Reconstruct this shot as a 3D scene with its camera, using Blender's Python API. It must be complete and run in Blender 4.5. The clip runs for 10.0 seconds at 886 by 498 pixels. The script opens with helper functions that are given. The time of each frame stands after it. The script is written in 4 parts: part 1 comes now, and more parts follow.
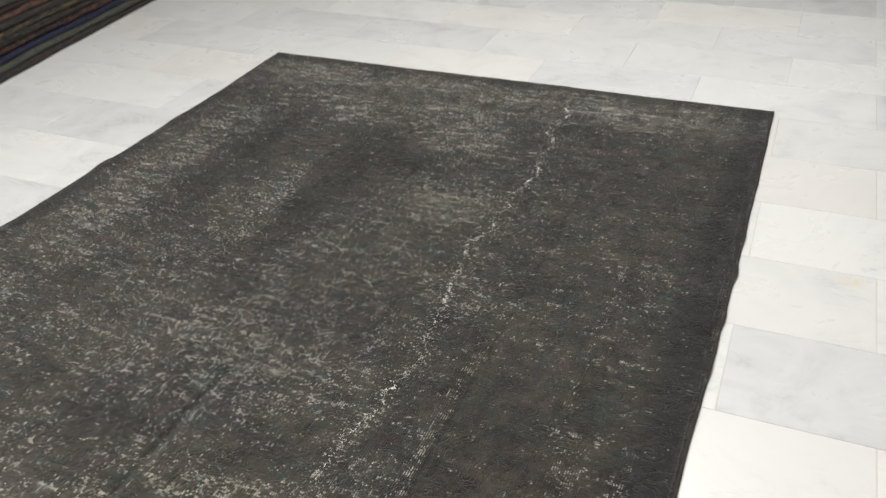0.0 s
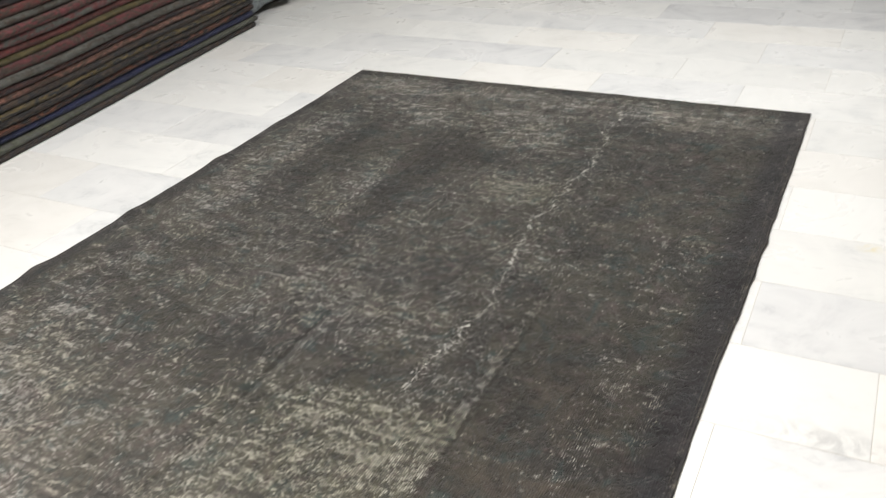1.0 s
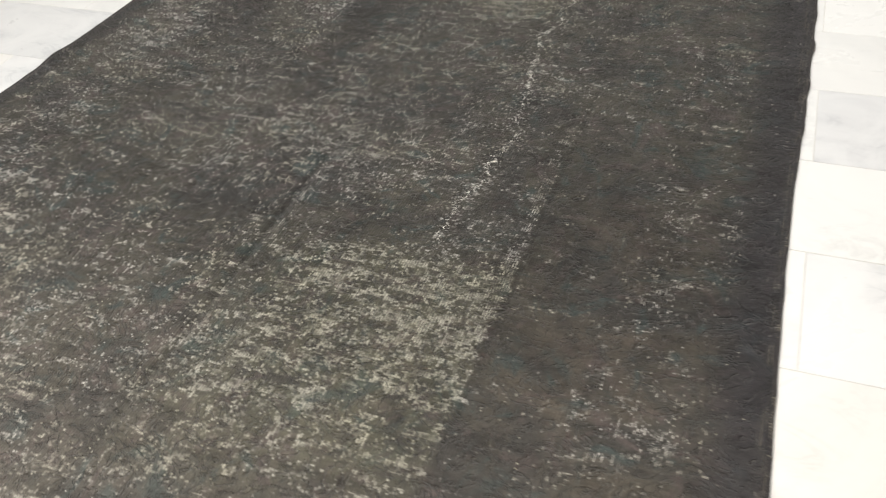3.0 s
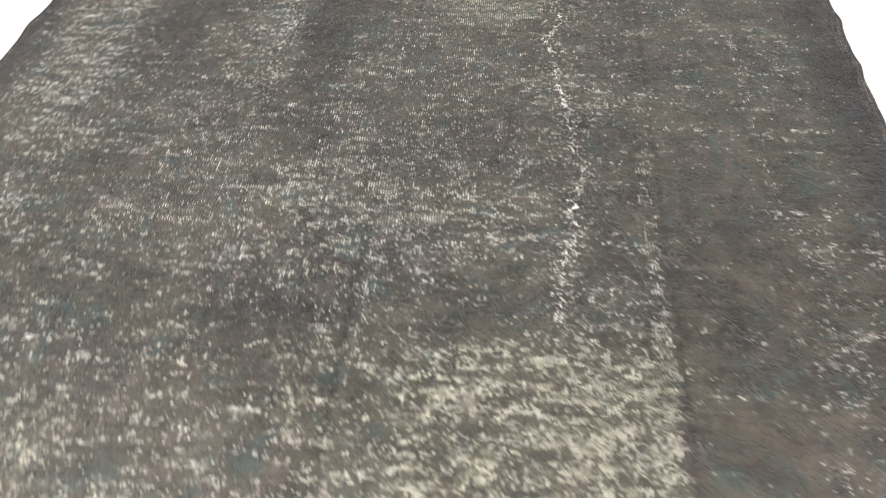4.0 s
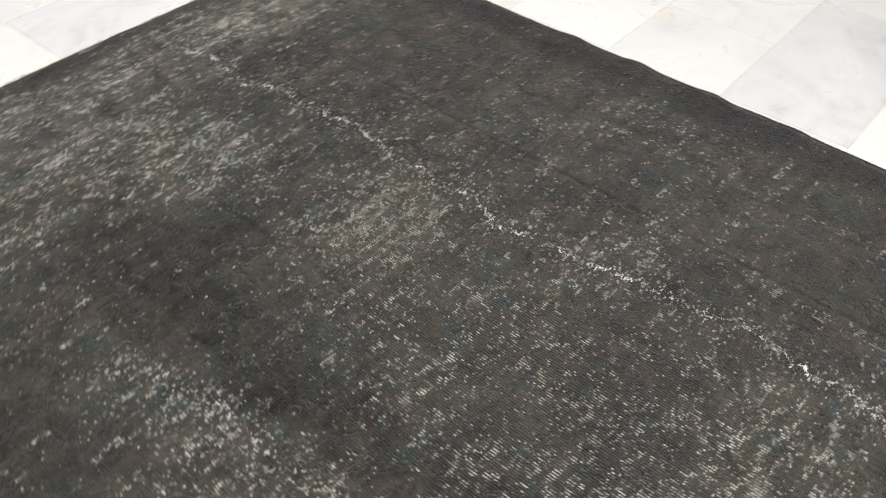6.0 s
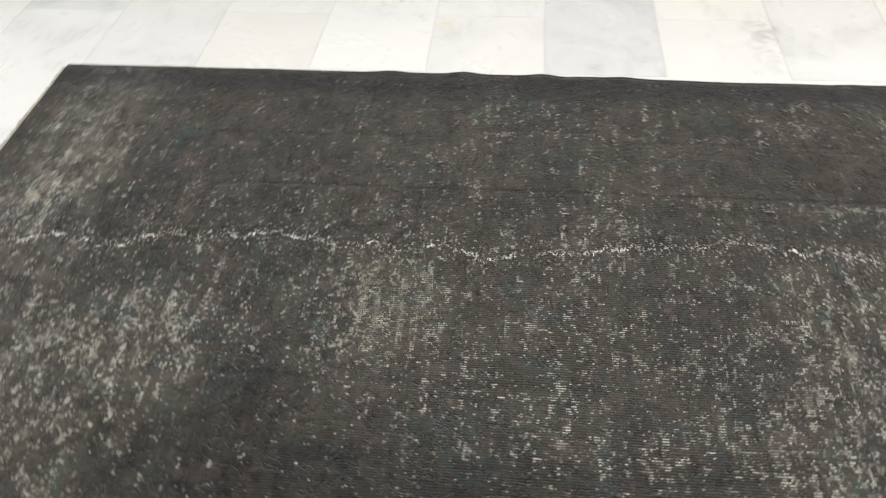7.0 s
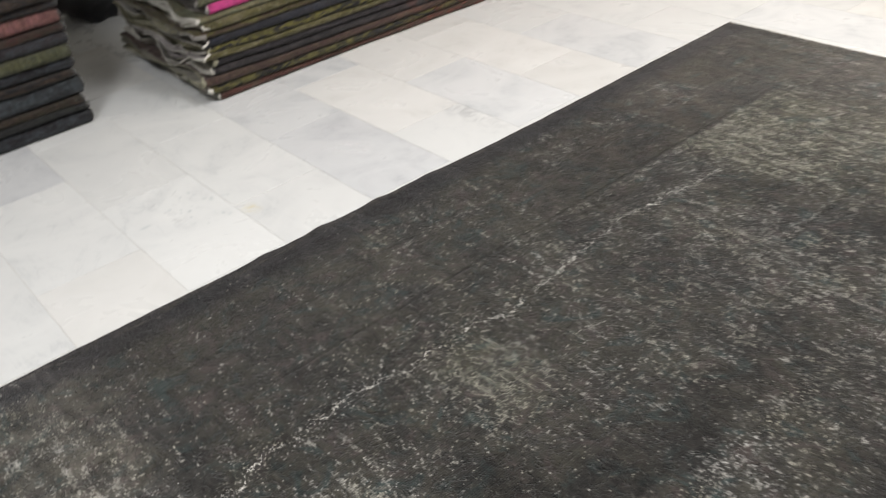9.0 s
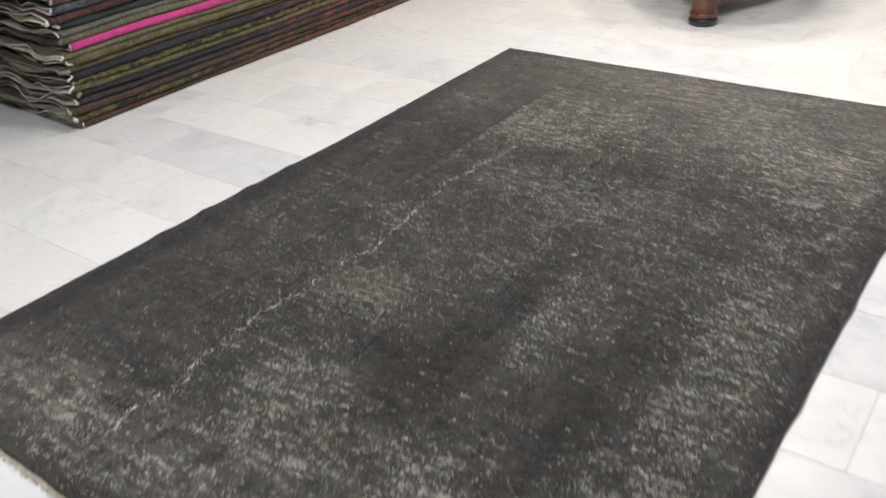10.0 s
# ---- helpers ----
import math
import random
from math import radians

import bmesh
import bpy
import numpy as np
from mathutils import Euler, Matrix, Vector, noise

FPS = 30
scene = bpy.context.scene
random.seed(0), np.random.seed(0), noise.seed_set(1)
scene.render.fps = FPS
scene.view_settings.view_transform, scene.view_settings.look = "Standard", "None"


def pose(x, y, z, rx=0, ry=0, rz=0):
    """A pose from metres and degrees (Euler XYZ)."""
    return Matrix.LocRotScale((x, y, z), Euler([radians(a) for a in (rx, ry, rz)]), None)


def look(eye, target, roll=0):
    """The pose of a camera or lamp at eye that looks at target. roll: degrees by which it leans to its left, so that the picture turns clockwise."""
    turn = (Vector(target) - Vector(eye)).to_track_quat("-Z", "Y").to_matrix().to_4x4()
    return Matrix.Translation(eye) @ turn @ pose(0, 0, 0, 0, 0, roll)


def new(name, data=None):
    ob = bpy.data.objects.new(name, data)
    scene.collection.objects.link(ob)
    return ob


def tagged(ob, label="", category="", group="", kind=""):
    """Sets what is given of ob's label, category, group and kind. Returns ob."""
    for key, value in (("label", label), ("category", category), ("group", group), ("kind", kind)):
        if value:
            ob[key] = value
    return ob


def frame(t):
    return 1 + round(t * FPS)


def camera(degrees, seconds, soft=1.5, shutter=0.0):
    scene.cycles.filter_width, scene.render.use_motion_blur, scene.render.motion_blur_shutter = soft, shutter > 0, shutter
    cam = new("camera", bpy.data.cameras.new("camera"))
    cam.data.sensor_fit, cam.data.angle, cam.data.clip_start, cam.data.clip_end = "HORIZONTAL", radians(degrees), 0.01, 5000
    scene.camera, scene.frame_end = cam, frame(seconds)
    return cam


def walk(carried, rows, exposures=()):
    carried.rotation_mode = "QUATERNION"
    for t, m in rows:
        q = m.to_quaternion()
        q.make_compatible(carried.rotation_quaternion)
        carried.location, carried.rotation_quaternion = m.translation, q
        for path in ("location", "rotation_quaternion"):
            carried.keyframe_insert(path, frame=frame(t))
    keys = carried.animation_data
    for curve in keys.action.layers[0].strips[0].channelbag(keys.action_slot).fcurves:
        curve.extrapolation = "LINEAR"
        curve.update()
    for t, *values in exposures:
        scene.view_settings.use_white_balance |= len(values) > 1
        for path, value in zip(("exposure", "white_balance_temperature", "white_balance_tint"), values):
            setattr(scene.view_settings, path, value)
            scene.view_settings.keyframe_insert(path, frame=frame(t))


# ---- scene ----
import functools

cam = camera(54.4, 10.0, soft=1.3, shutter=0.4)
PATH = [
    (0, (2.058, 0.068, 1.257), (1.371, 1.608, 0.18), -2.4),
    (0.3, (2.162, -0.045, 1.303), (1.424, 1.511, 0.285), -3.3),
    (0.5, (2.188, -0.135, 1.311), (1.422, 1.431, 0.331), -3.3),
    (0.6, (2.208, -0.177, 1.305), (1.42, 1.384, 0.335), -3.6),
    (1, (2.215, -0.325, 1.289), (1.379, 1.197, 0.297), -4.4),
    (1.2, (2.237, -0.38, 1.287), (1.371, 1.111, 0.274), -5.1),
    (1.5, (2.235, -0.48, 1.301), (1.37, 0.992, 0.259), -5.0),
    (2, (2.214, -0.484, 1.267), (1.43, 1.005, 0.187), -4.7),
    (2.2, (2.176, -0.434, 1.224), (1.438, 1.051, 0.104), -5.1),
    (3.3, (1.706, -0.133, 1.071), (1.185, 1.277, -0.247), -4.3),
    (3.5, (1.583, -0.101, 1.099), (1.146, 1.324, -0.236), -3.7),
    (3.7, (1.483, -0.029, 1.123), (1.133, 1.385, -0.247), -3.5),
    (4, (1.291, 0.081, 1.07), (1.093, 1.513, -0.312), -3.6),
    (4.2, (1.179, 0.199, 1.104), (1.062, 1.614, -0.304), -3.7),
    (4.5, (0.995, 0.299, 1.123), (1.059, 1.743, -0.259), -3.0),
    (4.7, (0.851, 0.399, 1.125), (1.061, 1.828, -0.259), -1.8),
    (5, (0.662, 0.541, 1.166), (1.053, 1.946, -0.203), -2.3),
    (5.2, (0.545, 0.658, 1.14), (1.125, 2.011, -0.213), -1.6),
    (5.5, (0.461, 0.864, 1.131), (1.224, 2.072, -0.268), -1.7),
    (5.7, (0.394, 1.01, 1.139), (1.293, 2.109, -0.27), -1.0),
    (6, (0.297, 1.197, 1.136), (1.405, 2.113, -0.254), 1.1),
    (6.2, (0.225, 1.323, 1.124), (1.444, 2.103, -0.256), 1.7),
    (7.3, (0.071, 2.02, 1.178), (1.57, 1.954, -0.144), -3.8),
    (7.5, (0.065, 2.132, 1.179), (1.577, 1.901, -0.11), -4.2),
    (8, (0.023, 2.44, 1.248), (1.495, 1.806, 0.052), -3.8),
    (8.5, (0.114, 2.746, 1.222), (1.477, 1.917, 0.015), -6.1),
    (8.8, (0.144, 2.909, 1.27), (1.479, 1.986, 0.101), -6.1),
    (9, (0.099, 2.988, 1.304), (1.431, 1.995, 0.19), -6.9),
    (9.2, (0.0, 3.062, 1.355), (1.272, 1.973, 0.26), -7.9),
    (9.5, (-0.051, 3.325, 1.358), (1.079, 2.05, 0.31), -6.0),
    (9.7, (-0.169, 3.403, 1.42), (0.932, 2.089, 0.389), -5.0),
    (10, (-0.282, 3.609, 1.36), (0.775, 2.247, 0.347), -3.9),
]
# Seconds, stops, kelvin, tint.
EXPOSURES = [(0, -0.22, 6480, 10), (0.5, 0.03, 6500, 10), (1, 0.04, 6500, 10), (1.5, -0.04, 6550, 10), (2, -0.08, 6550, 10), (3.3, 0.01, 6550, 10), (3.5, 0.1, 6550, 10), (4.0, 0.74, 6430, 11),
             (4.5, 0.99, 6400, 12), (5.0, 0.78, 6400, 13), (5.5, 0.03, 6380, 13), (6.0, 0.03, 6430, 12), (6.2, 0.03, 6450, 11), (7.3, -0.02, 6480, 10), (7.5, -0.07, 6500, 10),
             (8.0, -0.52, 6650, 10), (8.5, -0.42, 6420, 10), (9.0, -0.22, 6400, 11), (9.5, -0.2, 6370, 12), (10, -0.22, 6350, 13)]
walk(cam, [(t, look(eye, target, roll)) for t, eye, target, roll in PATH], EXPOSURES)

# ---- plan ----
# Ceiling lamps: x, y, watts, cool or warm.
LAMPS = [(1.15, 0.9, 42, 1), (1.5, 3.4, 69, 1), (-0.1, 0.8, 42, 1), (0.7, -1.31, 25, 0), (2.04, -1.31, 25, 0), (1.37, -0.64, 25, 0), (1.37, -1.98, 25, 0)]
# Folded stacks: the front corner and the turn of the front.
STACK_B = (3.095, 1.73, 0, 0, 0, -90.6)
STACK_C = (3.33, 4.05, 0, 0, 0, -90.0)
STACK_A = (-0.70, 0.52, 0, 0, 0, 96.6)
STACK_E = (-1.27, 3.78, 0, 0, 0, 92.0)
STACK_D = (0.2, 4.985, 0, 0, 0, 5.7)
TABLE, TABLE_TURN = (1.37, -1.31), 96
# The rug's wear: x, y, two half widths, strength.
WORN = [(0.22, 0.85, 0.30, 0.75, 0.55), (0.20, 1.75, 0.24, 0.80, 0.62), (0.22, 2.35, 0.26, 0.50, 0.42), (0.55, 0.56, 0.75, 0.60, 0.62),
        (1.20, 2.09, 0.20, 0.18, 0.82), (1.10, 2.47, 0.26, 0.22, 0.75), (1.00, 2.68, 0.40, 0.24, 0.70), (0.62, 2.60, 0.34, 0.20, 0.60),
        (0.62, 1.95, 0.17, 0.48, 0.42), (0.52, 1.62, 0.30, 0.36, 0.22), (0.90, 1.62, 0.15, 0.26, 0.42), (1.18, 1.26, 0.32, 0.24, 0.36),
        (0.74, 1.22, 0.42, 0.36, 0.38), (1.06, 1.95, 0.30, 0.36, 0.22), (1.50, 2.82, 0.22, 0.20, 0.40), (1.66, 2.78, 0.20, 0.24, 0.32),
        (0.95, 0.20, 0.80, 0.26, 0.42), (1.82, 0.68, 0.18, 0.22, 0.36), (0.38, 2.76, 0.40, 0.24, 0.50), (1.83, 1.85, 0.15, 0.55, 0.34)]
FULL = [(0.80, 2.20, 0.17, 0.36, 0.55), (0.78, 1.86, 0.12, 0.26, 0.55), (0.95, 2.32, 0.16, 0.16, 0.40), (1.03, 1.84, 0.08, 0.08, 0.30),
        (0.70, 1.64, 0.09, 0.12, 0.40), (0.81, 1.54, 0.12, 0.11, 0.45), (0.94, 2.27, 0.16, 0.14, 0.35), (0.40, 2.15, 0.13, 0.50, 0.30), (0.84, 1.00, 0.12, 0.14, 0.25)]
BARE = [(1.08, 1.55, 0.46, 0.62, 1.0), (1.15, 2.00, 0.30, 0.26, 0.9), (0.62, 1.30, 0.30, 0.26, 0.8), (1.82, 0.70, 0.22, 0.26, 1.0), (1.42, 0.90, 0.18, 0.40, 0.5),
        (0.90, 1.05, 0.30, 0.22, 0.6), (0.70, 1.50, 0.30, 0.20, 0.6), (1.60, 2.05, 0.12, 0.40, 0.5)]
# Warp stripes laid bare: the middle, half the width, from and to along the length, strength.
STRIPES = [(1.506, 0.016, 0.86, 1.45, 0.50), (1.786, 0.030, 0.88, 1.28, 0.40), (1.893, 0.020, 1.00, 1.30, 0.34), (1.022, 0.010, 0.92, 1.22, 0.36), (1.74, 0.012, 1.3, 1.9, 0.22)]
# The long crack, as (y, x).
CRACK = [(0.0, 1.40), (3.055, 1.28), (1.125, 1.345), (1.20, 1.362), (1.25, 1.378), (1.29, 1.364), (1.33, 1.378), (1.41, 1.393), (1.475, 1.374), (1.55, 1.371), (1.66, 1.360),
         (1.684, 1.349), (1.736, 1.336), (1.80, 1.340), (1.86, 1.328), (1.905, 1.310), (1.962, 1.345), (2.015, 1.347), (2.08, 1.325), (2.12, 1.360), (2.16, 1.342),
         (2.216, 1.335), (2.265, 1.364), (2.30, 1.352), (2.335, 1.378), (2.377, 1.360), (2.41, 1.351), (2.47, 1.366), (2.497, 1.344), (2.552, 1.357), (2.60, 1.350),
         (2.643, 1.315), (2.695, 1.316), (2.75, 1.342), (2.85, 1.325), (2.95, 1.287)]

# ---- light ----
world = bpy.data.worlds.new("world")
scene.world = world
world.use_nodes = True
world.node_tree.nodes["Background"].inputs[0].default_value = (0.8, 0.85, 1.0, 1)
world.node_tree.nodes["Background"].inputs[1].default_value = 0.05

CEILING = 3.1


def ceiling_lamp(x, y, watts, size, colour):
    data = bpy.data.lights.new("ceiling_lamp", "AREA")
    data.shape, data.size, data.size_y = "RECTANGLE", size[0], size[1]
    data.energy, data.color = watts, colour
    ob = new("ceiling_lamp", data)
    ob.matrix_world = pose(x, y, CEILING - 0.03)
    return ob


COOL, WARM = (1.0, 0.985, 0.965), (1.0, 0.90, 0.79)
for lx, ly, power, tone in LAMPS:
    ceiling_lamp(lx, ly, power, (0.6, 0.6) if tone else (0.2, 0.2), COOL if tone else WARM)


# ---- material tools ----
class Nodes:
    """Short calls for a material's node tree."""

    def __init__(self, name):
        self.material = bpy.data.materials.new(name)
        self.material.use_nodes = True
        self.tree = self.material.node_tree
        self.shader = self.tree.nodes["Principled BSDF"]

    def add(self, kind, operation=None, blend_type=None, feature=None):
        node = self.tree.nodes.new(kind)
        if operation:
            node.operation = operation
        if blend_type:
            node.data_type, node.blend_type = "RGBA", blend_type
        if feature:
            node.feature = feature
        return node

    def put(self, value, socket):
        if isinstance(value, bpy.types.NodeSocket):
            self.tree.links.new(value, socket)
        elif isinstance(value, tuple) and len(value) == 3 and socket.type == "RGBA":
            socket.default_value = (*value, 1)
        else:
            socket.default_value = value

    def math(self, op, a, b=0.0, c=0.0):
        node = self.add("ShaderNodeMath", operation=op)
        for n, value in enumerate((a, b, c)):
            self.put(value, node.inputs[n])
        return node.outputs[0]

    def plus(self, a, b):
        return self.math("ADD", a, b)

    def times(self, a, b):
        return self.math("MULTIPLY", a, b)

    def step(self, value, low, high, to_low=0.0, to_high=1.0):
        node = self.add("ShaderNodeMapRange")
        node.interpolation_type = "SMOOTHSTEP"
        for n, v in enumerate((value, low, high, to_low, to_high)):
            self.put(v, node.inputs[n])
        return node.outputs[0]

    def mix(self, factor, a, b, blend="MIX"):
        node = self.add("ShaderNodeMix", blend_type=blend)
        self.put(factor, node.inputs[0])
        self.put(a, node.inputs[6])
        self.put(b, node.inputs[7])
        return node.outputs[2]

    def place(self):
        return self.add("ShaderNodeTexCoord").outputs["Object"]

    def world_place(self):
        return self.add("ShaderNodeNewGeometry").outputs["Position"]

    def scaled(self, vector, scale, shift=(0, 0, 0)):
        node = self.add("ShaderNodeMapping")
        self.put(vector, node.inputs[0])
        self.put(shift, node.inputs[1])
        self.put(scale, node.inputs[3])
        return node.outputs[0]

    def shifted(self, vector, amount):
        node = self.add("ShaderNodeVectorMath", operation="ADD")
        self.put(vector, node.inputs[0])
        self.put(amount, node.inputs[1])
        return node.outputs[0]

    def noise(self, vector, scale, detail=3.0, rough=0.55, warp=0.0):
        node = self.add("ShaderNodeTexNoise")
        self.put(vector, node.inputs["Vector"])
        for key, value in (("Scale", scale), ("Detail", detail), ("Roughness", rough), ("Distortion", warp)):
            node.inputs[key].default_value = value
        return node.outputs["Fac"]

    def cells(self, vector, scale, feature="F1", out="Distance"):
        node = self.add("ShaderNodeTexVoronoi", feature=feature)
        self.put(vector, node.inputs["Vector"])
        node.inputs["Scale"].default_value = scale
        return node.outputs[out]

    def split(self, vector):
        node = self.add("ShaderNodeSeparateXYZ")
        self.put(vector, node.inputs[0])
        return node.outputs

    def blob(self, x, y, x0, y0, rx, ry):
        """1 at (x0, y0), falling smoothly to 0 at the ellipse's rim."""
        dx = self.times(self.math("SUBTRACT", x, x0), 1 / rx)
        dy = self.times(self.math("SUBTRACT", y, y0), 1 / ry)
        far = self.math("SQRT", self.plus(self.times(dx, dx), self.times(dy, dy)))
        return self.step(far, 0.0, 1.0, 1.0, 0.0)

    def band(self, value, low, high, soft):
        """1 between low and high."""
        return self.times(self.step(value, low - soft, low + soft), self.step(value, high - soft, high + soft, 1.0, 0.0))

    def bump(self, height, strength, distance):
        node = self.add("ShaderNodeBump")
        self.put(height, node.inputs["Height"])
        node.inputs["Strength"].default_value, node.inputs["Distance"].default_value = strength, distance
        self.tree.links.new(node.outputs[0], self.shader.inputs["Normal"])

    def finish(self, colour, rough=0.8, **more):
        self.put(colour, self.shader.inputs["Base Color"])
        self.put(rough, self.shader.inputs["Roughness"])
        for key, value in more.items():
            self.put(value, self.shader.inputs[key.replace("_", " ")])
        return self.material


def plain_material(name, colour, rough, spread=0.12, scale=30.0, relief=0.0003, **more):
    n = Nodes(name)
    p = n.place()
    tone = n.noise(p, scale, 5)
    wide = n.noise(p, scale / 9, 2)
    value = n.plus(n.times(n.math("SUBTRACT", n.plus(tone, wide), 1.0), spread * 2), 1.0)
    shade = n.add("ShaderNodeVectorMath", operation="SCALE")
    shade.inputs[0].default_value = colour
    n.put(value, shade.inputs["Scale"])
    n.bump(tone, 0.4, relief)
    return n.finish(shade.outputs[0], rough, **more)


# ---- materials ----
def marble_material(name, white, grey, amount, rough=0.32):
    n = Nodes(name)
    w = n.world_place()
    info = n.add("ShaderNodeObjectInfo")
    chance = info.outputs["Random"]
    p = n.shifted(w, n.times(chance, 37.0))
    cloud = n.noise(p, 3.2, 6, 0.6, 1.2)
    fine = n.noise(p, 16, 5, 0.65, 0.8)
    vein = n.math("ABSOLUTE", n.math("SUBTRACT", n.noise(n.scaled(p, (1.0, 2.4, 1.0)), 2.6, 6, 0.62, 1.6), 0.5))
    veins = n.times(n.step(vein, 0.0, 0.035, 1.0, 0.0), n.step(cloud, 0.45, 0.65))
    grime = n.times(n.step(fine, 0.52, 0.78), n.step(cloud, 0.5, 0.72))
    dots = n.step(n.cells(p, 9.0), 0.0, 0.045, 1.0, 0.0)
    dots = n.times(dots, n.step(n.noise(p, 1.9, 1), 0.5, 0.62))
    mask = n.plus(n.times(n.step(cloud, 0.38, 0.75), amount), n.plus(n.times(veins, 0.42), n.times(grime, 0.75)))
    colour = n.mix(n.math("MINIMUM", mask, 1.0), white, grey)
    lift = n.plus(0.94, n.times(chance, 0.08))
    scale = n.add("ShaderNodeVectorMath", operation="SCALE")
    n.put(colour, scale.inputs[0])
    n.put(lift, scale.inputs["Scale"])
    colour = n.mix(n.times(dots, 0.55), scale.outputs[0], (0.22, 0.22, 0.22))
    x, y, _ = n.split(w)
    rust = n.times(n.blob(x, y, 2.275, 2.07, 0.05, 0.04), n.step(fine, 0.35, 0.6))
    colour = n.mix(n.times(rust, 0.6), colour, (0.64, 0.55, 0.26))
    smear = n.times(n.blob(x, y, 2.45, 2.24, 0.16, 0.11), n.step(fine, 0.5, 0.66))
    smear = n.plus(smear, n.times(n.blob(x, y, 2.22, 1.21, 0.26, 0.07), n.step(fine, 0.42, 0.6)))
    colour = n.mix(n.math("MINIMUM", n.times(smear, 0.55), 1.0), colour, (0.36, 0.37, 0.38))
    # A cluster of small bluish pits, and one short scratch.
    pit = n.times(n.step(n.cells(n.scaled(w, (1.0, 1.5, 1.0)), 30.0), 0.20, 0.34, 1.0, 0.0), n.step(n.noise(w, 21.0, 2), 0.46, 0.56))
    pit = n.times(pit, n.step(n.blob(x, y, 2.42, 2.17, 0.19, 0.14), 0.05, 0.4))
    pit = n.plus(pit, n.times(n.blob(x, y, 2.433, 2.348, 0.012, 0.03), 1.2))
    colour = n.mix(n.math("MINIMUM", n.times(pit, 0.34), 0.5), colour, (0.36, 0.42, 0.43))
    n.bump(n.noise(p, 40, 3), 0.08, 0.0006)
    return n.finish(colour, n.step(cloud, 0.3, 0.8, rough - 0.06, rough + 0.1))


MARBLE_WHITE = marble_material("marble_white", (0.775, 0.787, 0.778), (0.61, 0.627, 0.63), 0.40)
MARBLE_CREAM = marble_material("marble_cream", (0.785, 0.787, 0.769), (0.655, 0.655, 0.632), 0.5)
MARBLE_PALE = marble_material("marble_pale", (0.745, 0.76, 0.765), (0.56, 0.58, 0.595), 0.6)
MARBLE_GREY = marble_material("marble_grey", (0.685, 0.70, 0.71), (0.52, 0.535, 0.555), 0.75)
GROUT = plain_material("grout", (0.57, 0.56, 0.535), 0.9, 0.2, 25)
WALL_PAINT = plain_material("wall_paint", (0.72, 0.70, 0.66), 0.85, 0.05, 8)
CEILING_PAINT = plain_material("ceiling_paint", (0.80, 0.79, 0.77), 0.9, 0.04, 8)


KNOT, LIMIT = 0.0046, 0.672


